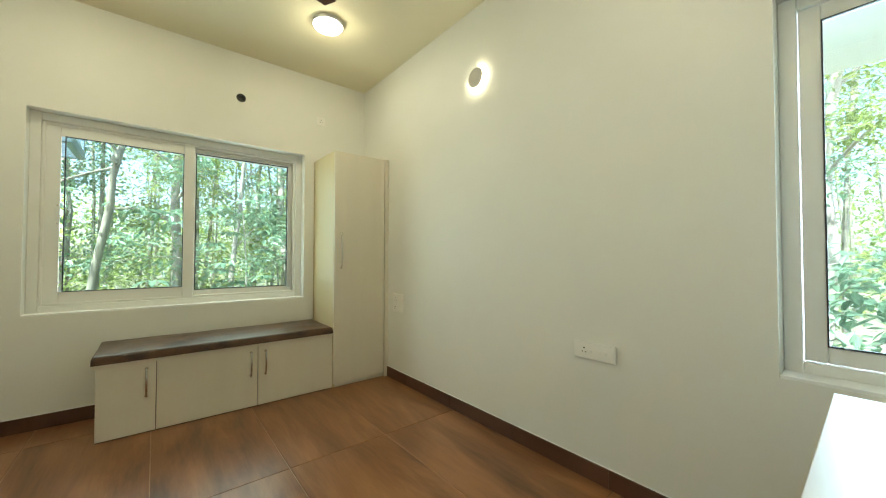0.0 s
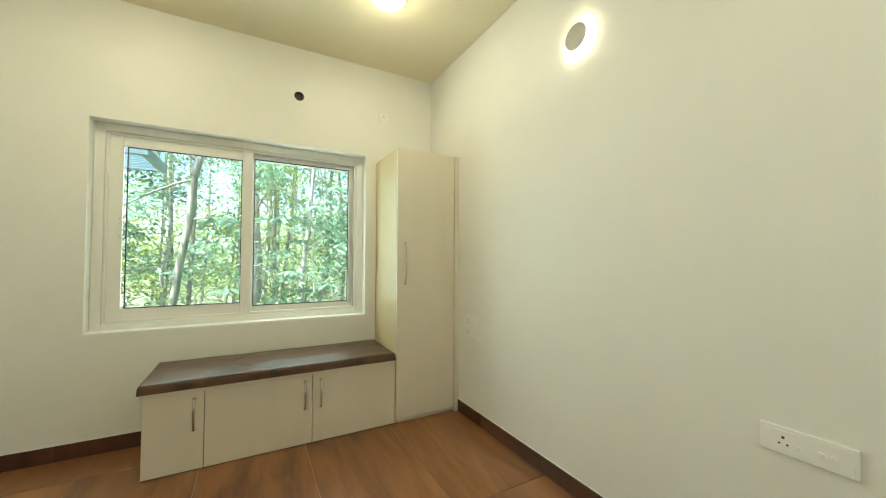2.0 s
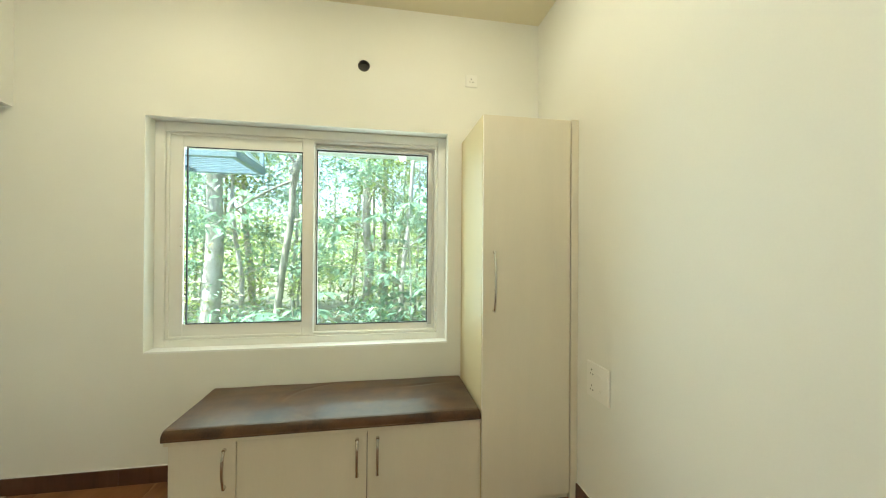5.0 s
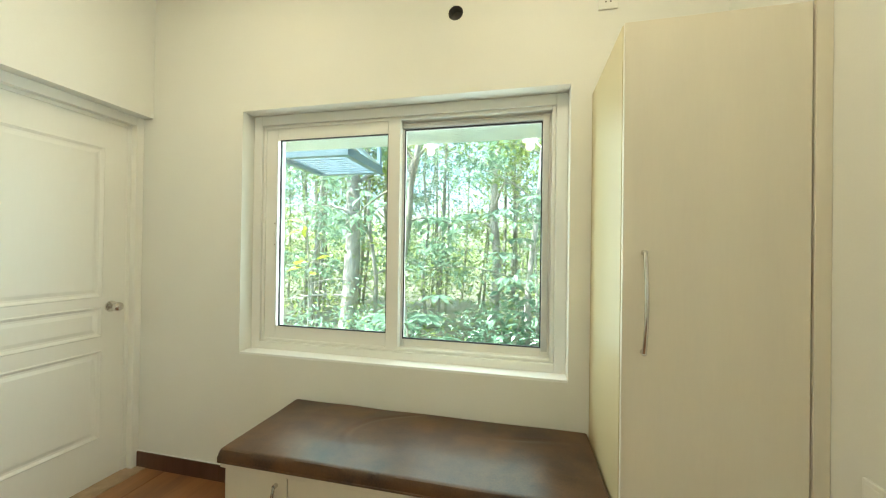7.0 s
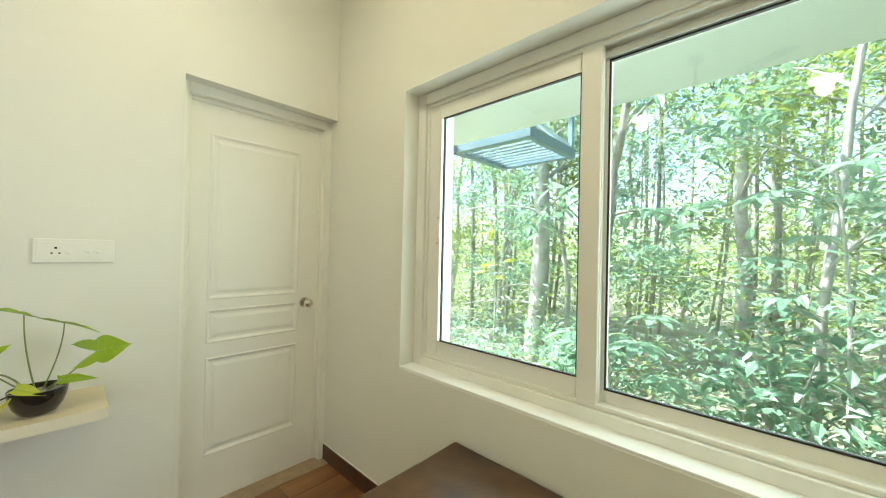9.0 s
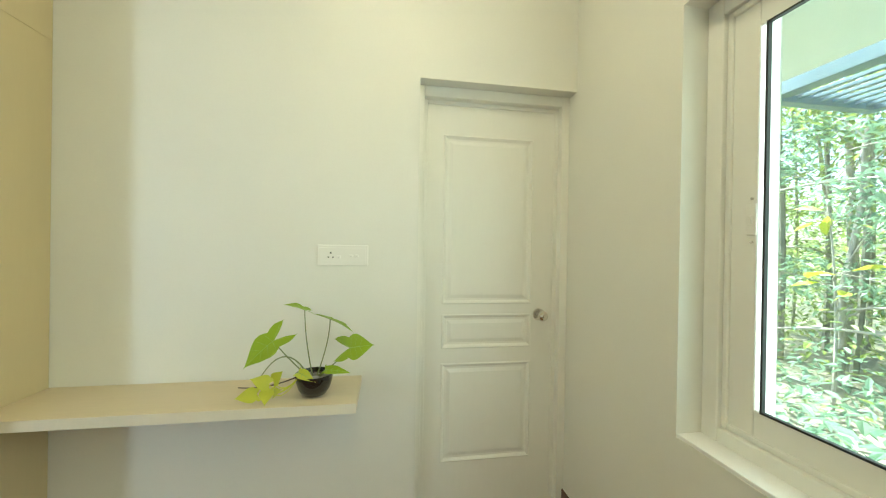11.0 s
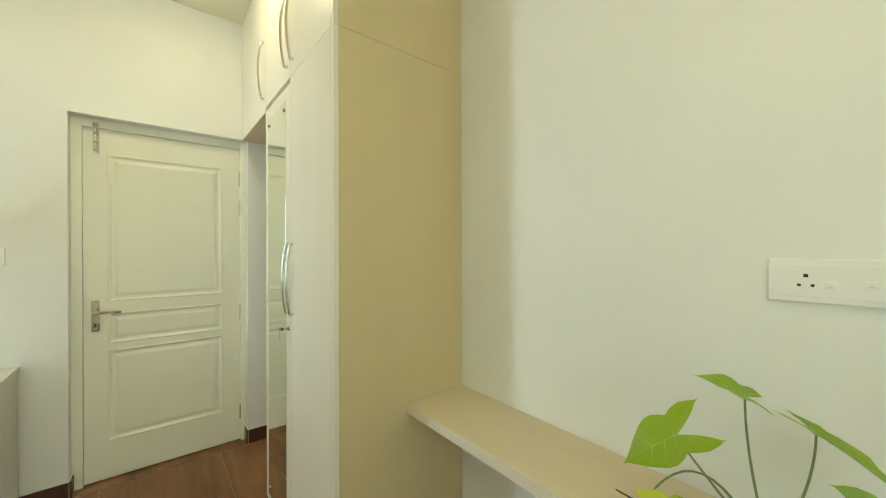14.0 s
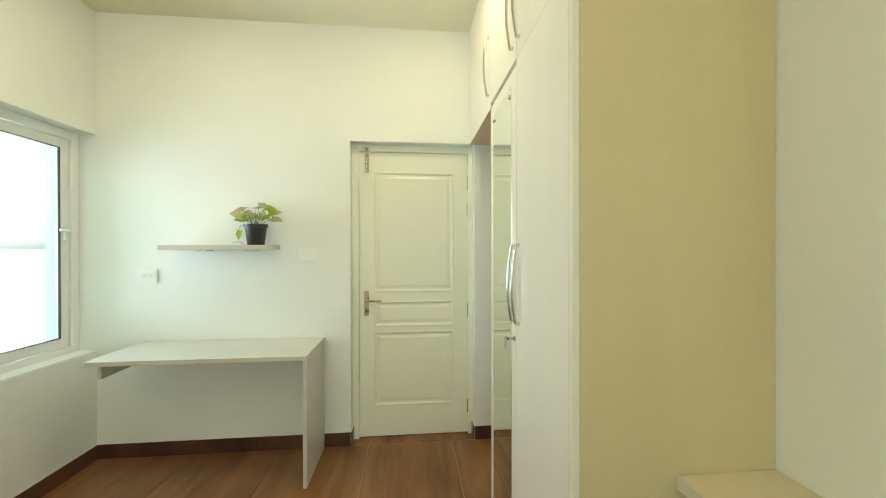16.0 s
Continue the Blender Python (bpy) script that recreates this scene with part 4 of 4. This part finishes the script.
def fan():
    x, y = 0.216, 1.65
    f = thing("ceiling_fan", (x, y, H), "brown three-blade ceiling fan hanging at rest", "fan")
    part("canopy", lathe(bmesh.new(), (x, y, H - 0.07), [(0.02, 0), (0.055, 0.02), (0.062, 0.069)], 32), M_FAN, f, smooth=True)
    part("downrod", tube(bmesh.new(), [(x, y, H - 0.24), (x, y, H - 0.05)], 0.011, segs=14), M_FAN, f, smooth=True)
    part("motor", lathe(bmesh.new(), (x, y, H - 0.34), [(0.03, 0), (0.10, 0.015), (0.115, 0.045), (0.105, 0.08), (0.04, 0.105)], 36), M_FAN, f, smooth=True)
    a0 = math.atan2(2.045 - y, 0.735 - x)
    for k in range(3):
        m = Matrix.Translation((x, y, H - 0.305)) @ Matrix.Rotation(a0 + k * 2 * math.pi / 3, 4, "Z")
        bm = box(bmesh.new(), 0.10, 0.23, -0.02, 0.02, -0.004, 0.004, 0.002)
        bm.transform(m)
        part("blade_iron", bm, M_FAN, f)
        bm = bmesh.new()
        pts = ((0.18, 0.052), (0.40, 0.066), (0.62, 0.062), (0.69, 0.035))
        ring = [(r, w) for r, w in pts] + [(r, -w) for r, w in pts[::-1]]
        lo = [bm.verts.new((r, w, -0.002 - 0.16 * w)) for r, w in ring]
        hi = [bm.verts.new((r, w, 0.004 - 0.16 * w)) for r, w in ring]
        bm.faces.new(lo)
        bm.faces.new(hi)
        for i in range(len(ring)):
            j = (i + 1) % len(ring)
            bm.faces.new((lo[i], lo[j], hi[j], hi[i]))
        bm.transform(m)
        part("blade", bm, M_FAN, f)


# two of these fixtures only house the added fill lamps
for lx, ly in LAMPS_AND_FILL:
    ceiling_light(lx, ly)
sconce()
fan()


# ---- outside ----
GZ = -0.35


def eaves():
    structure("window_jamb", solid(A_X0, -0.622, YA + 0.20, YA + TH + 0.02, A_Z0 - 0.02, A_Z1 + 0.02, 0.003), M_EXT, "white painted outer window jamb", "trim")
    e = thing("roof_eaves", (0.2, YA + TH, 2.2), "white painted roof soffit projecting over the windows", "eaves")
    part("soffit", solid(-1.25, XB + TH + 0.75, YA + TH, 4.62, 2.20, 2.32, 0.004), M_EXT, e)
    part("soffit", solid(XB + TH, XB + TH + 0.75, -2.2, YA + TH - 0.002, 2.12, 2.30, 0.004), M_EXT, e)


def pergola():
    p = thing("pergola", (-0.95, 5.05, 2.14), "blue-grey painted steel slatted pergola canopy", "pergola")
    for x0, x1, y0, y1 in ((-1.36, -0.60, 4.70, 4.76), (-1.36, -0.60, 5.42, 5.48), (-0.66, -0.60, 4.76, 5.42), (-1.36, -1.30, 4.63, 5.42)):
        part("beam", solid(x0, x1, y0, y1, 2.17, 2.25, 0.004), M_STEEL, p)
    for i in range(8):
        y = 4.805 + i * 0.080
        part("slat", solid(-1.30, -0.66, y, y + 0.020, 2.190, 2.206, 0.001), M_STEEL, p)
    part("bracket", tube(bmesh.new(), [(-0.63, 4.62, 2.34), (-0.63, 5.44, 2.26)], 0.02, segs=8), M_SLAT, p)
    part("hanger", solid(-0.645, -0.605, 5.43, 5.47, 2.25, 2.95, 0.003), M_STEEL, p)
    part("tie_beam", solid(-0.64, -0.60, 4.64, 5.43, 2.52, 2.57, 0.003), M_SLAT, p)


def leaf_cloud(points, sizes, rnd):
    """Many small pointed leaves, folded along the middle, at the given places."""
    n = len(points)
    out = np.empty((n, 6, 3))
    a, b, c = rnd.uniform(0, 2 * np.pi, n), rnd.uniform(-0.5, 0.9, n), rnd.uniform(-0.6, 0.6, n)
    way = np.stack([np.cos(a) * np.cos(b), np.sin(a) * np.cos(b), -np.sin(b)], 1)
    side = np.stack([-np.sin(a), np.cos(a), np.tan(c) * 0.8], 1)
    side /= np.linalg.norm(side, axis=1)[:, None]
    nor = np.cross(way, side)
    s = np.asarray(sizes)[:, None]
    p = np.asarray(points)
    out[:, 0] = p
    out[:, 1] = p + way * s * 0.40 + side * s * 0.24 + nor * s * 0.06
    out[:, 2] = p + way * s * 0.75 + side * s * 0.16 + nor * s * 0.02
    out[:, 3] = p + way * s - nor * s * 0.10
    out[:, 4] = p + way * s * 0.75 - side * s * 0.16 + nor * s * 0.02
    out[:, 5] = p + way * s * 0.40 - side * s * 0.24 + nor * s * 0.06
    base = np.arange(n)[:, None] * 6
    faces = np.concatenate([base + np.array([0, 1, 2, 3]), base + np.array([0, 3, 4, 5])])
    return out.reshape(-1, 3), faces


def cloud_mesh(name, verts, faces, material):
    me = bpy.data.meshes.new(name)
    me.from_pydata(verts.tolist(), [], faces.tolist())
    me.materials.append(material)
    return me


def tree(seed, height, radius, lean, leaf_lo, count, size, material, label):
    """A slender tree: tapered trunk, limbs and a crown of loose leaf sprays."""
    rnd, npr = random.Random(seed), np.random.RandomState(seed)
    t = thing("tree", (0, 0, 0), label, "tree", "trees behind the house")
    pts = [Vector((lean[0] * k / 8 + 0.05 * math.sin(k * 1.7 + seed), lean[1] * k / 8 + 0.05 * math.cos(k * 1.3 + seed), height * k / 8)) for k in range(9)]
    part("trunk", tube(bmesh.new(), pts, radius, radius * 0.35, 10), M_BARK, t, smooth=True)
    where = []
    for i in range(11):
        z = leaf_lo + (height - leaf_lo) * (i + 0.5) / 11
        k = min(7, int(z / height * 8))
        base = pts[k].lerp(pts[k + 1], z / height * 8 - k)
        a = i * 2.4 + rnd.uniform(-0.4, 0.4)
        reach = rnd.uniform(0.7, 1.6) * (1.1 - 0.4 * z / height)
        tip = base + Vector((math.cos(a) * reach, math.sin(a) * reach, rnd.uniform(0.1, 0.9)))
        line = bend(base, tip, (0, 0, 0.15), 5)
        part("limb", tube(bmesh.new(), line, radius * 0.28, radius * 0.08, 6), M_BARK, t, smooth=True)
        for _ in range(7):
            c = Vector(line[rnd.randint(2, 5)]) + Vector([rnd.gauss(0, 0.22) for _ in range(3)])
            where.append(np.array(c) + npr.normal(0, 0.16, (count // 77, 3)) * (1, 1, 0.6))
    where = np.concatenate(where)
    v, f = leaf_cloud(where, npr.uniform(0.6, 1.3, len(where)) * size, npr)
    crown = new("crown", cloud_mesh("crown", v, f, material))
    crown.parent = t
    return t


def bare_branches(t, m, x, y):
    """Pale leafless low branches of the stout tree, towards the house corner."""
    for z, reach, rise, r in ((1.98, 1.30, 0.12, 0.022), (2.28, 0.60, 0.14, 0.015), (0.78, 0.75, -0.08, 0.018), (0.52, 1.40, -0.14, 0.020)):
        bm = tube(bmesh.new(), bend((x + 0.08, y, z), (x - reach, y - 0.15, z + rise), (0.05, 0, 0.08), 6), r, r * 0.5, 7)
        bmesh.ops.transform(bm, matrix=m.inverted(), verts=bm.verts)
        part("branch", bm, M_BARK, t, smooth=True)


def sapling():
    t = thing("sapling", (0, 0, 0), "thin sapling with a few large yellow-green leaves", "sapling")
    top = (-0.10, 0.05, 1.85 - GZ)
    part("stem", tube(bmesh.new(), bend((0, 0, -0.03), top, (0.05, 0, 0), 6), 0.020, 0.008, 6), M_BARK, t)
    npr = np.random.RandomState(17)
    for dx, dz in ((-0.10, 1.80), (-0.16, 1.70), (-0.02, 1.74), (-0.28, 1.05), (-0.12, 1.02), (0.04, 1.12), (0.14, 1.16), (0.02, 0.88)):
        tip = (dx, npr.uniform(-0.08, 0.08), dz - GZ)
        part("twig", tube(bmesh.new(), bend((-0.02, 0, dz - GZ - 0.10), tip, (0, 0, 0.03), 4), 0.006, 0.004, 5), M_BARK, t)
        v, f = leaf_cloud(np.array([tip]), [0.26], npr)
        leaf = new("leaf", cloud_mesh("leaf", v, f, M_LIME))
        leaf.parent = t
    t.matrix_basis = pose(-2.72, 7.35, GZ)


def put_trees():
    kinds = [
        tree(31, 6.6, 0.16, (0.35, 0.1), 2.6, 3800, 0.10, M_LEAF, "stout mottled tree with low branches near the house"),
        tree(3, 5.8, 0.085, (0.5, 0.2), 1.2, 4200, 0.095, M_LEAF, "slender pale-barked tree with sunlit green leaves"),
        tree(8, 6.4, 0.11, (-0.4, 0.3), 2.0, 4200, 0.095, M_LEAF, "tall slender tree with mottled bark and green leaves"),
        tree(14, 4.8, 0.05, (0.3, -0.3), 0.7, 3800, 0.10, M_LEAFB, "thin young tree with bluish-green leaves"),
    ]
    spots = [(-2.05, 7.55, 0), (0.9, 6.9, 3), (2.2, 7.6, 1), (-3.4, 8.4, 3), (3.6, 8.8, 2), (0.3, 9.6, 2), (-1.4, 10.2, 3), (1.9, 10.4, 1), (-4.6, 10.6, 1), (4.6, 7.2, 3), (5.6, 10.3, 1), (-2.9, 11.9, 2), (3.2, 12.1, 3), (0.6, 12.8, 1), (-6.0, 8.6, 2), (7.2, 8.3, 2), (5.2, 4.6, 1), (6.3, 2.6, 3), (5.0, 1.4, 3), (7.4, 0.6, 2), (7.9, 3.8, 1), (8.6, 1.9, 3), (6.0, 6.0, 2), (9.6, 4.9, 1), (-7.2, 11.4, 1), (2.6, 5.9, 3), (-1.70, 8.05, 3)]
    rnd = random.Random(4)
    used = set()
    for x, y, k in spots:
        m = pose(x, y, GZ - 0.03, 0, 0, rnd.uniform(0, 360))
        if k not in used:
            used.add(k)
            if k == 0:
                bare_branches(kinds[k], m, x, y)
            kinds[k].matrix_basis = m
        else:
            copy_thing(kinds[k], m)


def stuff(name, verts, faces, material, label, category):
    return tagged(new(name, cloud_mesh(name, verts, faces, material)), label, category, "", "stuff")


def woods():
    npr = np.random.RandomState(21)

    def scatter(n, r0, r1, z0, z1, zpow, a0, a1, clump, spread):
        k = n // clump
        a, r = npr.uniform(a0, a1, k), np.sqrt(npr.uniform(r0 * r0, r1 * r1, k))
        z = z0 + (z1 - z0) * npr.uniform(0, 1, k) ** zpow
        c = np.stack([0.5 + r * np.cos(a), 1.5 + r * np.sin(a), z], 1)
        return np.repeat(c, clump, 0) + npr.normal(0, spread, (k * clump, 3)) * (1, 1, 0.6)

    lo, hi = radians(-8), radians(150)
    p = np.concatenate([scatter(16000, 5.2, 13.0, GZ + 0.1, 1.5, 1.5, lo, hi, 12, 0.22), scatter(20000, 7.5, 11.5, 0.3, 6.0, 1.0, lo, hi, 20, 0.3)])
    v, f = leaf_cloud(p, npr.uniform(0.06, 0.13, len(p)), npr)
    stuff("undergrowth", v, f, M_LEAF, "dense low green undergrowth between the trees", "undergrowth")
    p = scatter(6000, 3.9, 7.0, GZ + 0.05, 0.45, 1.2, radians(62), radians(150), 16, 0.2)
    v, f = leaf_cloud(p, npr.uniform(0.05, 0.12, len(p)), npr)
    stuff("undergrowth", v, f, M_LEAFB, "pale bluish-green low plants under the window", "undergrowth")
    p = scatter(84000, 10.5, 25.0, GZ, 10.0, 1.3, lo, hi, 22, 0.36)
    p = np.concatenate([p, scatter(26000, 24.0, 45.0, GZ, 5.0, 1.6, lo, hi, 16, 0.8)])
    v, f = leaf_cloud(p, np.where(np.arange(len(p)) < len(p) - 26000, 1.0, 2.6) * npr.uniform(0.10, 0.20, len(p)), npr)
    stuff("far_foliage", v, f, M_LEAF, "far sunlit woodland foliage with bright gaps", "woods")
    bm = bmesh.new()
    rnd = random.Random(9)
    for _ in range(120):
        a, r = rnd.uniform(lo, hi), rnd.uniform(7.8, 17)
        x, y = 0.5 + r * math.cos(a), 1.5 + r * math.sin(a)
        dx, dy = rnd.uniform(-0.6, 0.6), rnd.uniform(-0.6, 0.6)
        tube(bm, bend((x, y, GZ - 0.05), (x + dx, y + dy, 6.5), (0.1, 0.1, 0), 5), rnd.uniform(0.025, 0.06), 0.02, 6)
    tagged(new("far_trunks", finish(bm, "far_trunks", M_BARKD, True)), "many thin pale trunks of the far woods", "woods", "", "stuff")


def ground():
    bm = bmesh.new()
    bmesh.ops.create_grid(bm, x_segments=120, y_segments=120, size=900, matrix=Matrix.Translation((0.2, 1.6, GZ)))
    for v in bm.verts:
        v.co.z += 0.0 if max(abs(v.co.x), abs(v.co.y - 1.6)) < 40 else 2.0 * noise.noise(v.co * 0.01)
    structure("ground", bm, M_GROUND, "leaf-strewn forest ground", "ground")


def shrub(seed, x, y, count, size, spread, height, label):
    npr = np.random.RandomState(seed)
    t = thing("shrub", (x, y, GZ), label, "shrub")
    tops = npr.normal(0, spread, (14, 3)) * (1, 1, 0.5) + (0, 0, height * 0.6)
    tops[:, 2] = np.clip(tops[:, 2], 0.25, height)
    for q in tops:
        part("stem", tube(bmesh.new(), bend((x, y, GZ - 0.03), (x + q[0], y + q[1], GZ + q[2]), (0, 0, 0.1), 5), 0.014, 0.006, 5), M_BARK, t)
    where = np.concatenate([q + npr.normal(0, 0.13, (count // 14, 3)) for q in tops])
    v, f = leaf_cloud(where, npr.uniform(0.7, 1.3, len(where)) * size, npr)
    crown = new("leaves", cloud_mesh("leaves", v, f, M_LEAFB))
    crown.parent = t


def leaning_tree():
    """A crooked grey tree leaning over the window view, with a few forks and sparse leaf sprays."""
    t = thing("tree", (-0.68, 6.0, GZ), "crooked leaning grey tree with forked top and sparse leaves", "tree", "trees behind the house")
    line = [Vector(q) for q in ((-0.68, 6.0, GZ - 0.05), (-0.62, 5.98, 0.40), (-0.54, 5.94, 1.05), (-0.43, 5.92, 1.72), (-0.41, 5.90, 2.10), (-0.33, 5.90, 2.50), (-0.26, 5.92, 3.2), (-0.05, 6.0, 4.3))]
    part("trunk", tube(bmesh.new(), line, 0.048, 0.030, 10), M_BARKD, t, smooth=True)
    part("burl", tube(bmesh.new(), [(-0.385, 5.86, 2.27), (-0.37, 5.84, 2.33), (-0.35, 5.85, 2.41)], 0.058, 0.035, 10), M_BARKD, t, "swollen knot", smooth=True)
    rnd, npr = random.Random(40), np.random.RandomState(40)
    where = []
    for z0, base, tip in ((2.2, (-0.41, 5.9, 2.2), (-1.35, 6.0, 1.62)), (2.4, (-0.36, 5.9, 2.4), (-0.95, 5.8, 2.95)), (2.45, (-0.34, 5.9, 2.45), (0.35, 5.85, 2.95)), (1.7, (-0.43, 5.92, 1.7), (0.15, 5.8, 1.62)), (3.2, (-0.26, 5.92, 3.2), (0.5, 5.7, 3.7)), (3.4, (-0.24, 5.92, 3.4), (-0.9, 5.7, 4.0))):
        path = bend(base, tip, (0, 0, 0.06), 6)
        part("limb", tube(bmesh.new(), path, 0.018, 0.007, 7), M_BARKD, t, smooth=True)
        for _ in range(4):
            where.append(np.array(path[rnd.randint(3, 6)]) + npr.normal(0, 0.16, (9, 3)) * (1, 1, 0.35))
    v, f = leaf_cloud(np.concatenate(where) - np.array(t.location), npr.uniform(0.12, 0.22, 9 * len(where)), npr)
    crown = new("crown", cloud_mesh("crown", v, f, M_LEAFB))
    crown.parent = t


def umbrella_sapling(x, y, height, whorls, seed, label):
    """A thin sapling whose long leaflets spread in flat wheels at the ends of its stalks."""
    rnd, npr = random.Random(seed), np.random.RandomState(seed)
    t = thing("sapling", (x, y, GZ), label, "sapling")
    top = Vector((x + rnd.uniform(-0.1, 0.1), y, GZ + height))
    stem = bend((x, y, GZ - 0.04), top, (0.05, 0, 0), 8)
    part("stem", tube(bmesh.new(), stem, 0.022, 0.008, 7), M_BARK, t, smooth=True)
    for i in range(whorls):
        base = Vector(stem[rnd.randint(4, 8)])
        a = i * 2.4 + rnd.uniform(-0.3, 0.3)
        hub = base + Vector((math.cos(a) * rnd.uniform(0.2, 0.5), math.sin(a) * rnd.uniform(0.2, 0.4), rnd.uniform(-0.05, 0.18)))
        part("stalk", tube(bmesh.new(), bend(base, hub, (0, 0, 0.05), 5), 0.005, 0.003, 5), M_STEM, t, smooth=True)
        n = 8
        bm = bmesh.new()
        for k in range(n):
            b = 2 * math.pi * k / n + rnd.uniform(-0.15, 0.15)
            out = Vector((math.cos(b), math.sin(b), 0))
            across = Vector((-out.y, out.x, 0))
            ln, w = rnd.uniform(0.17, 0.25), rnd.uniform(0.032, 0.045)
            rows = []
            for q, h in ((0.04, 0.12), (0.3, 0.75), (0.6, 1.0), (0.85, 0.6), (1.0, 0.05)):
                c = hub + out * (ln * q) + Vector((0, 0, 0.02 * q - 0.09 * q * q))
                rows.append([bm.verts.new(c + across * (w * h * e) + Vector((0, 0, 0.012 * abs(e) * h))) for e in (-1, 0, 1)])
            for r0, r1 in zip(rows, rows[1:]):
                for e in (0, 1):
                    bm.faces.new((r0[e], r0[e + 1], r1[e + 1], r1[e]))
        part("leaf", bm, M_LEAFB, t, "wheel of long bluish-green leaflets", smooth=True)


eaves()
pergola()
ground()
shrub(5, 0.75, 6.0, 320, 0.14, 0.35, 1.0, "low shrub with large bluish-green leaves")
shrub(6, -0.9, 5.9, 420, 0.12, 0.40, 0.8, "low shrub with bluish-green leaves below the pergola")
shrub(7, 4.9, 0.9, 420, 0.17, 0.45, 1.5, "leafy green shrub outside the narrow window")
shrub(12, 5.6, 2.2, 420, 0.17, 0.50, 1.8, "leafy tall shrub outside the narrow window")
put_trees()
leaning_tree()
umbrella_sapling(1.05, 6.1, 2.3, 15, 51, "sapling with flat wheels of bluish-green leaflets")
umbrella_sapling(1.75, 6.5, 2.8, 15, 52, "tall sapling with flat wheels of bluish-green leaflets")
umbrella_sapling(-0.35, 5.5, 1.15, 9, 53, "low sapling with wheels of leaflets below the leaning tree")
sapling()
woods()

# ---- floor tiles and skirting ----
floor = structure("floor", solid(XC - TH, XB + 0.002, YD - TH, YA + 0.002, -0.25, -0.004), M_GROUT, "brown wood-look tile floor with pale joints", "floor")
PX, PY, OX, OY = 0.582, 1.183, -0.004, 2.093
tiles = {}
for i in range(-3, 4):
    for j in range(-3, 3):
        x0, x1 = max(OX + i * PX, XC), min(OX + (i + 1) * PX, XB)
        y0, y1 = max(OY + j * PY, YD), min(OY + (j + 1) * PY, YA)
        if x1 - x0 < 0.02 or y1 - y0 < 0.02:
            continue
        g = 0.0020
        key = (round(x1 - x0, 4), round(y1 - y0, 4))
        if key not in tiles:
            w, d = (x1 - x0) / 2 - g, (y1 - y0) / 2 - g
            tiles[key] = finish(solid(-w, w, -d, d, -0.008, 0.0, 0.0012, 1), "tile", M_FLOOR)
        t = new("tile", tiles[key])
        t.location = ((x0 + x1) / 2, (y0 + y1) / 2, 0)
        t.parent = floor
th = new("tile", finish(solid(D_X0 + 0.001, D_X1 - 0.001, YD - 0.14, YD - 0.003, -0.008, -0.0005, 0.001, 1), "tile", M_FLOOR))
th.parent = floor


def skirting(name, axis, at, sign, u0, u1, length=0.6, h=0.093):
    s = structure(name, solid(u0, u1, *sorted((at, at + sign * 0.003)), 0.0, h - 0.002) if axis == "y" else solid(*sorted((at, at + sign * 0.003)), u0, u1, 0.0, h - 0.002), M_GROUT, "dark brown tile skirting along the wall", "baseboard")
    u = u0
    while u < u1 - 0.004:
        e = min(u + length, u1)
        q = sorted((at + sign * 0.002, at + sign * 0.012))
        bm = solid(u + 0.0008, e - 0.0008, *q, 0.0005, h, 0.001, 1) if axis == "y" else solid(*q, u + 0.0008, e - 0.0008, 0.0005, h, 0.001, 1)
        p = new("skirting_tile", finish(bm, "skirting_tile", M_SKIRT))
        p.parent = s
        u = e
    q = sorted((at + sign * 0.0005, at + sign * 0.007))
    bead = solid(u0, u1, *q, h + 0.0005, h + 0.005, 0.001, 1) if axis == "y" else solid(*q, u0, u1, h + 0.0005, h + 0.005, 0.001, 1)
    bead_ob = new("sealant_bead", finish(bead, "sealant_bead", M_UPVC))
    bead_ob.parent = s
    tagged(bead_ob, "thin white sealant bead")


skirting("baseboard_a", "y", YA, -1, XC - 0.07, -0.268)
skirting("baseboard_b", "x", XB, -1, YD + 0.012, 3.056)
skirting("baseboard_c", "x", XC, 1, YW + 0.001, C_Y0)
skirting("baseboard_d1", "y", YD, 1, D_X1, XB)
skirting("baseboard_d2", "y", YD, 1, XC, D_X0)
skirting("baseboard_d3", "x", D_X1, -1, YD - 0.072, YD)
skirting("baseboard_d4", "x", D_X0, 1, YD - 0.072, YD)
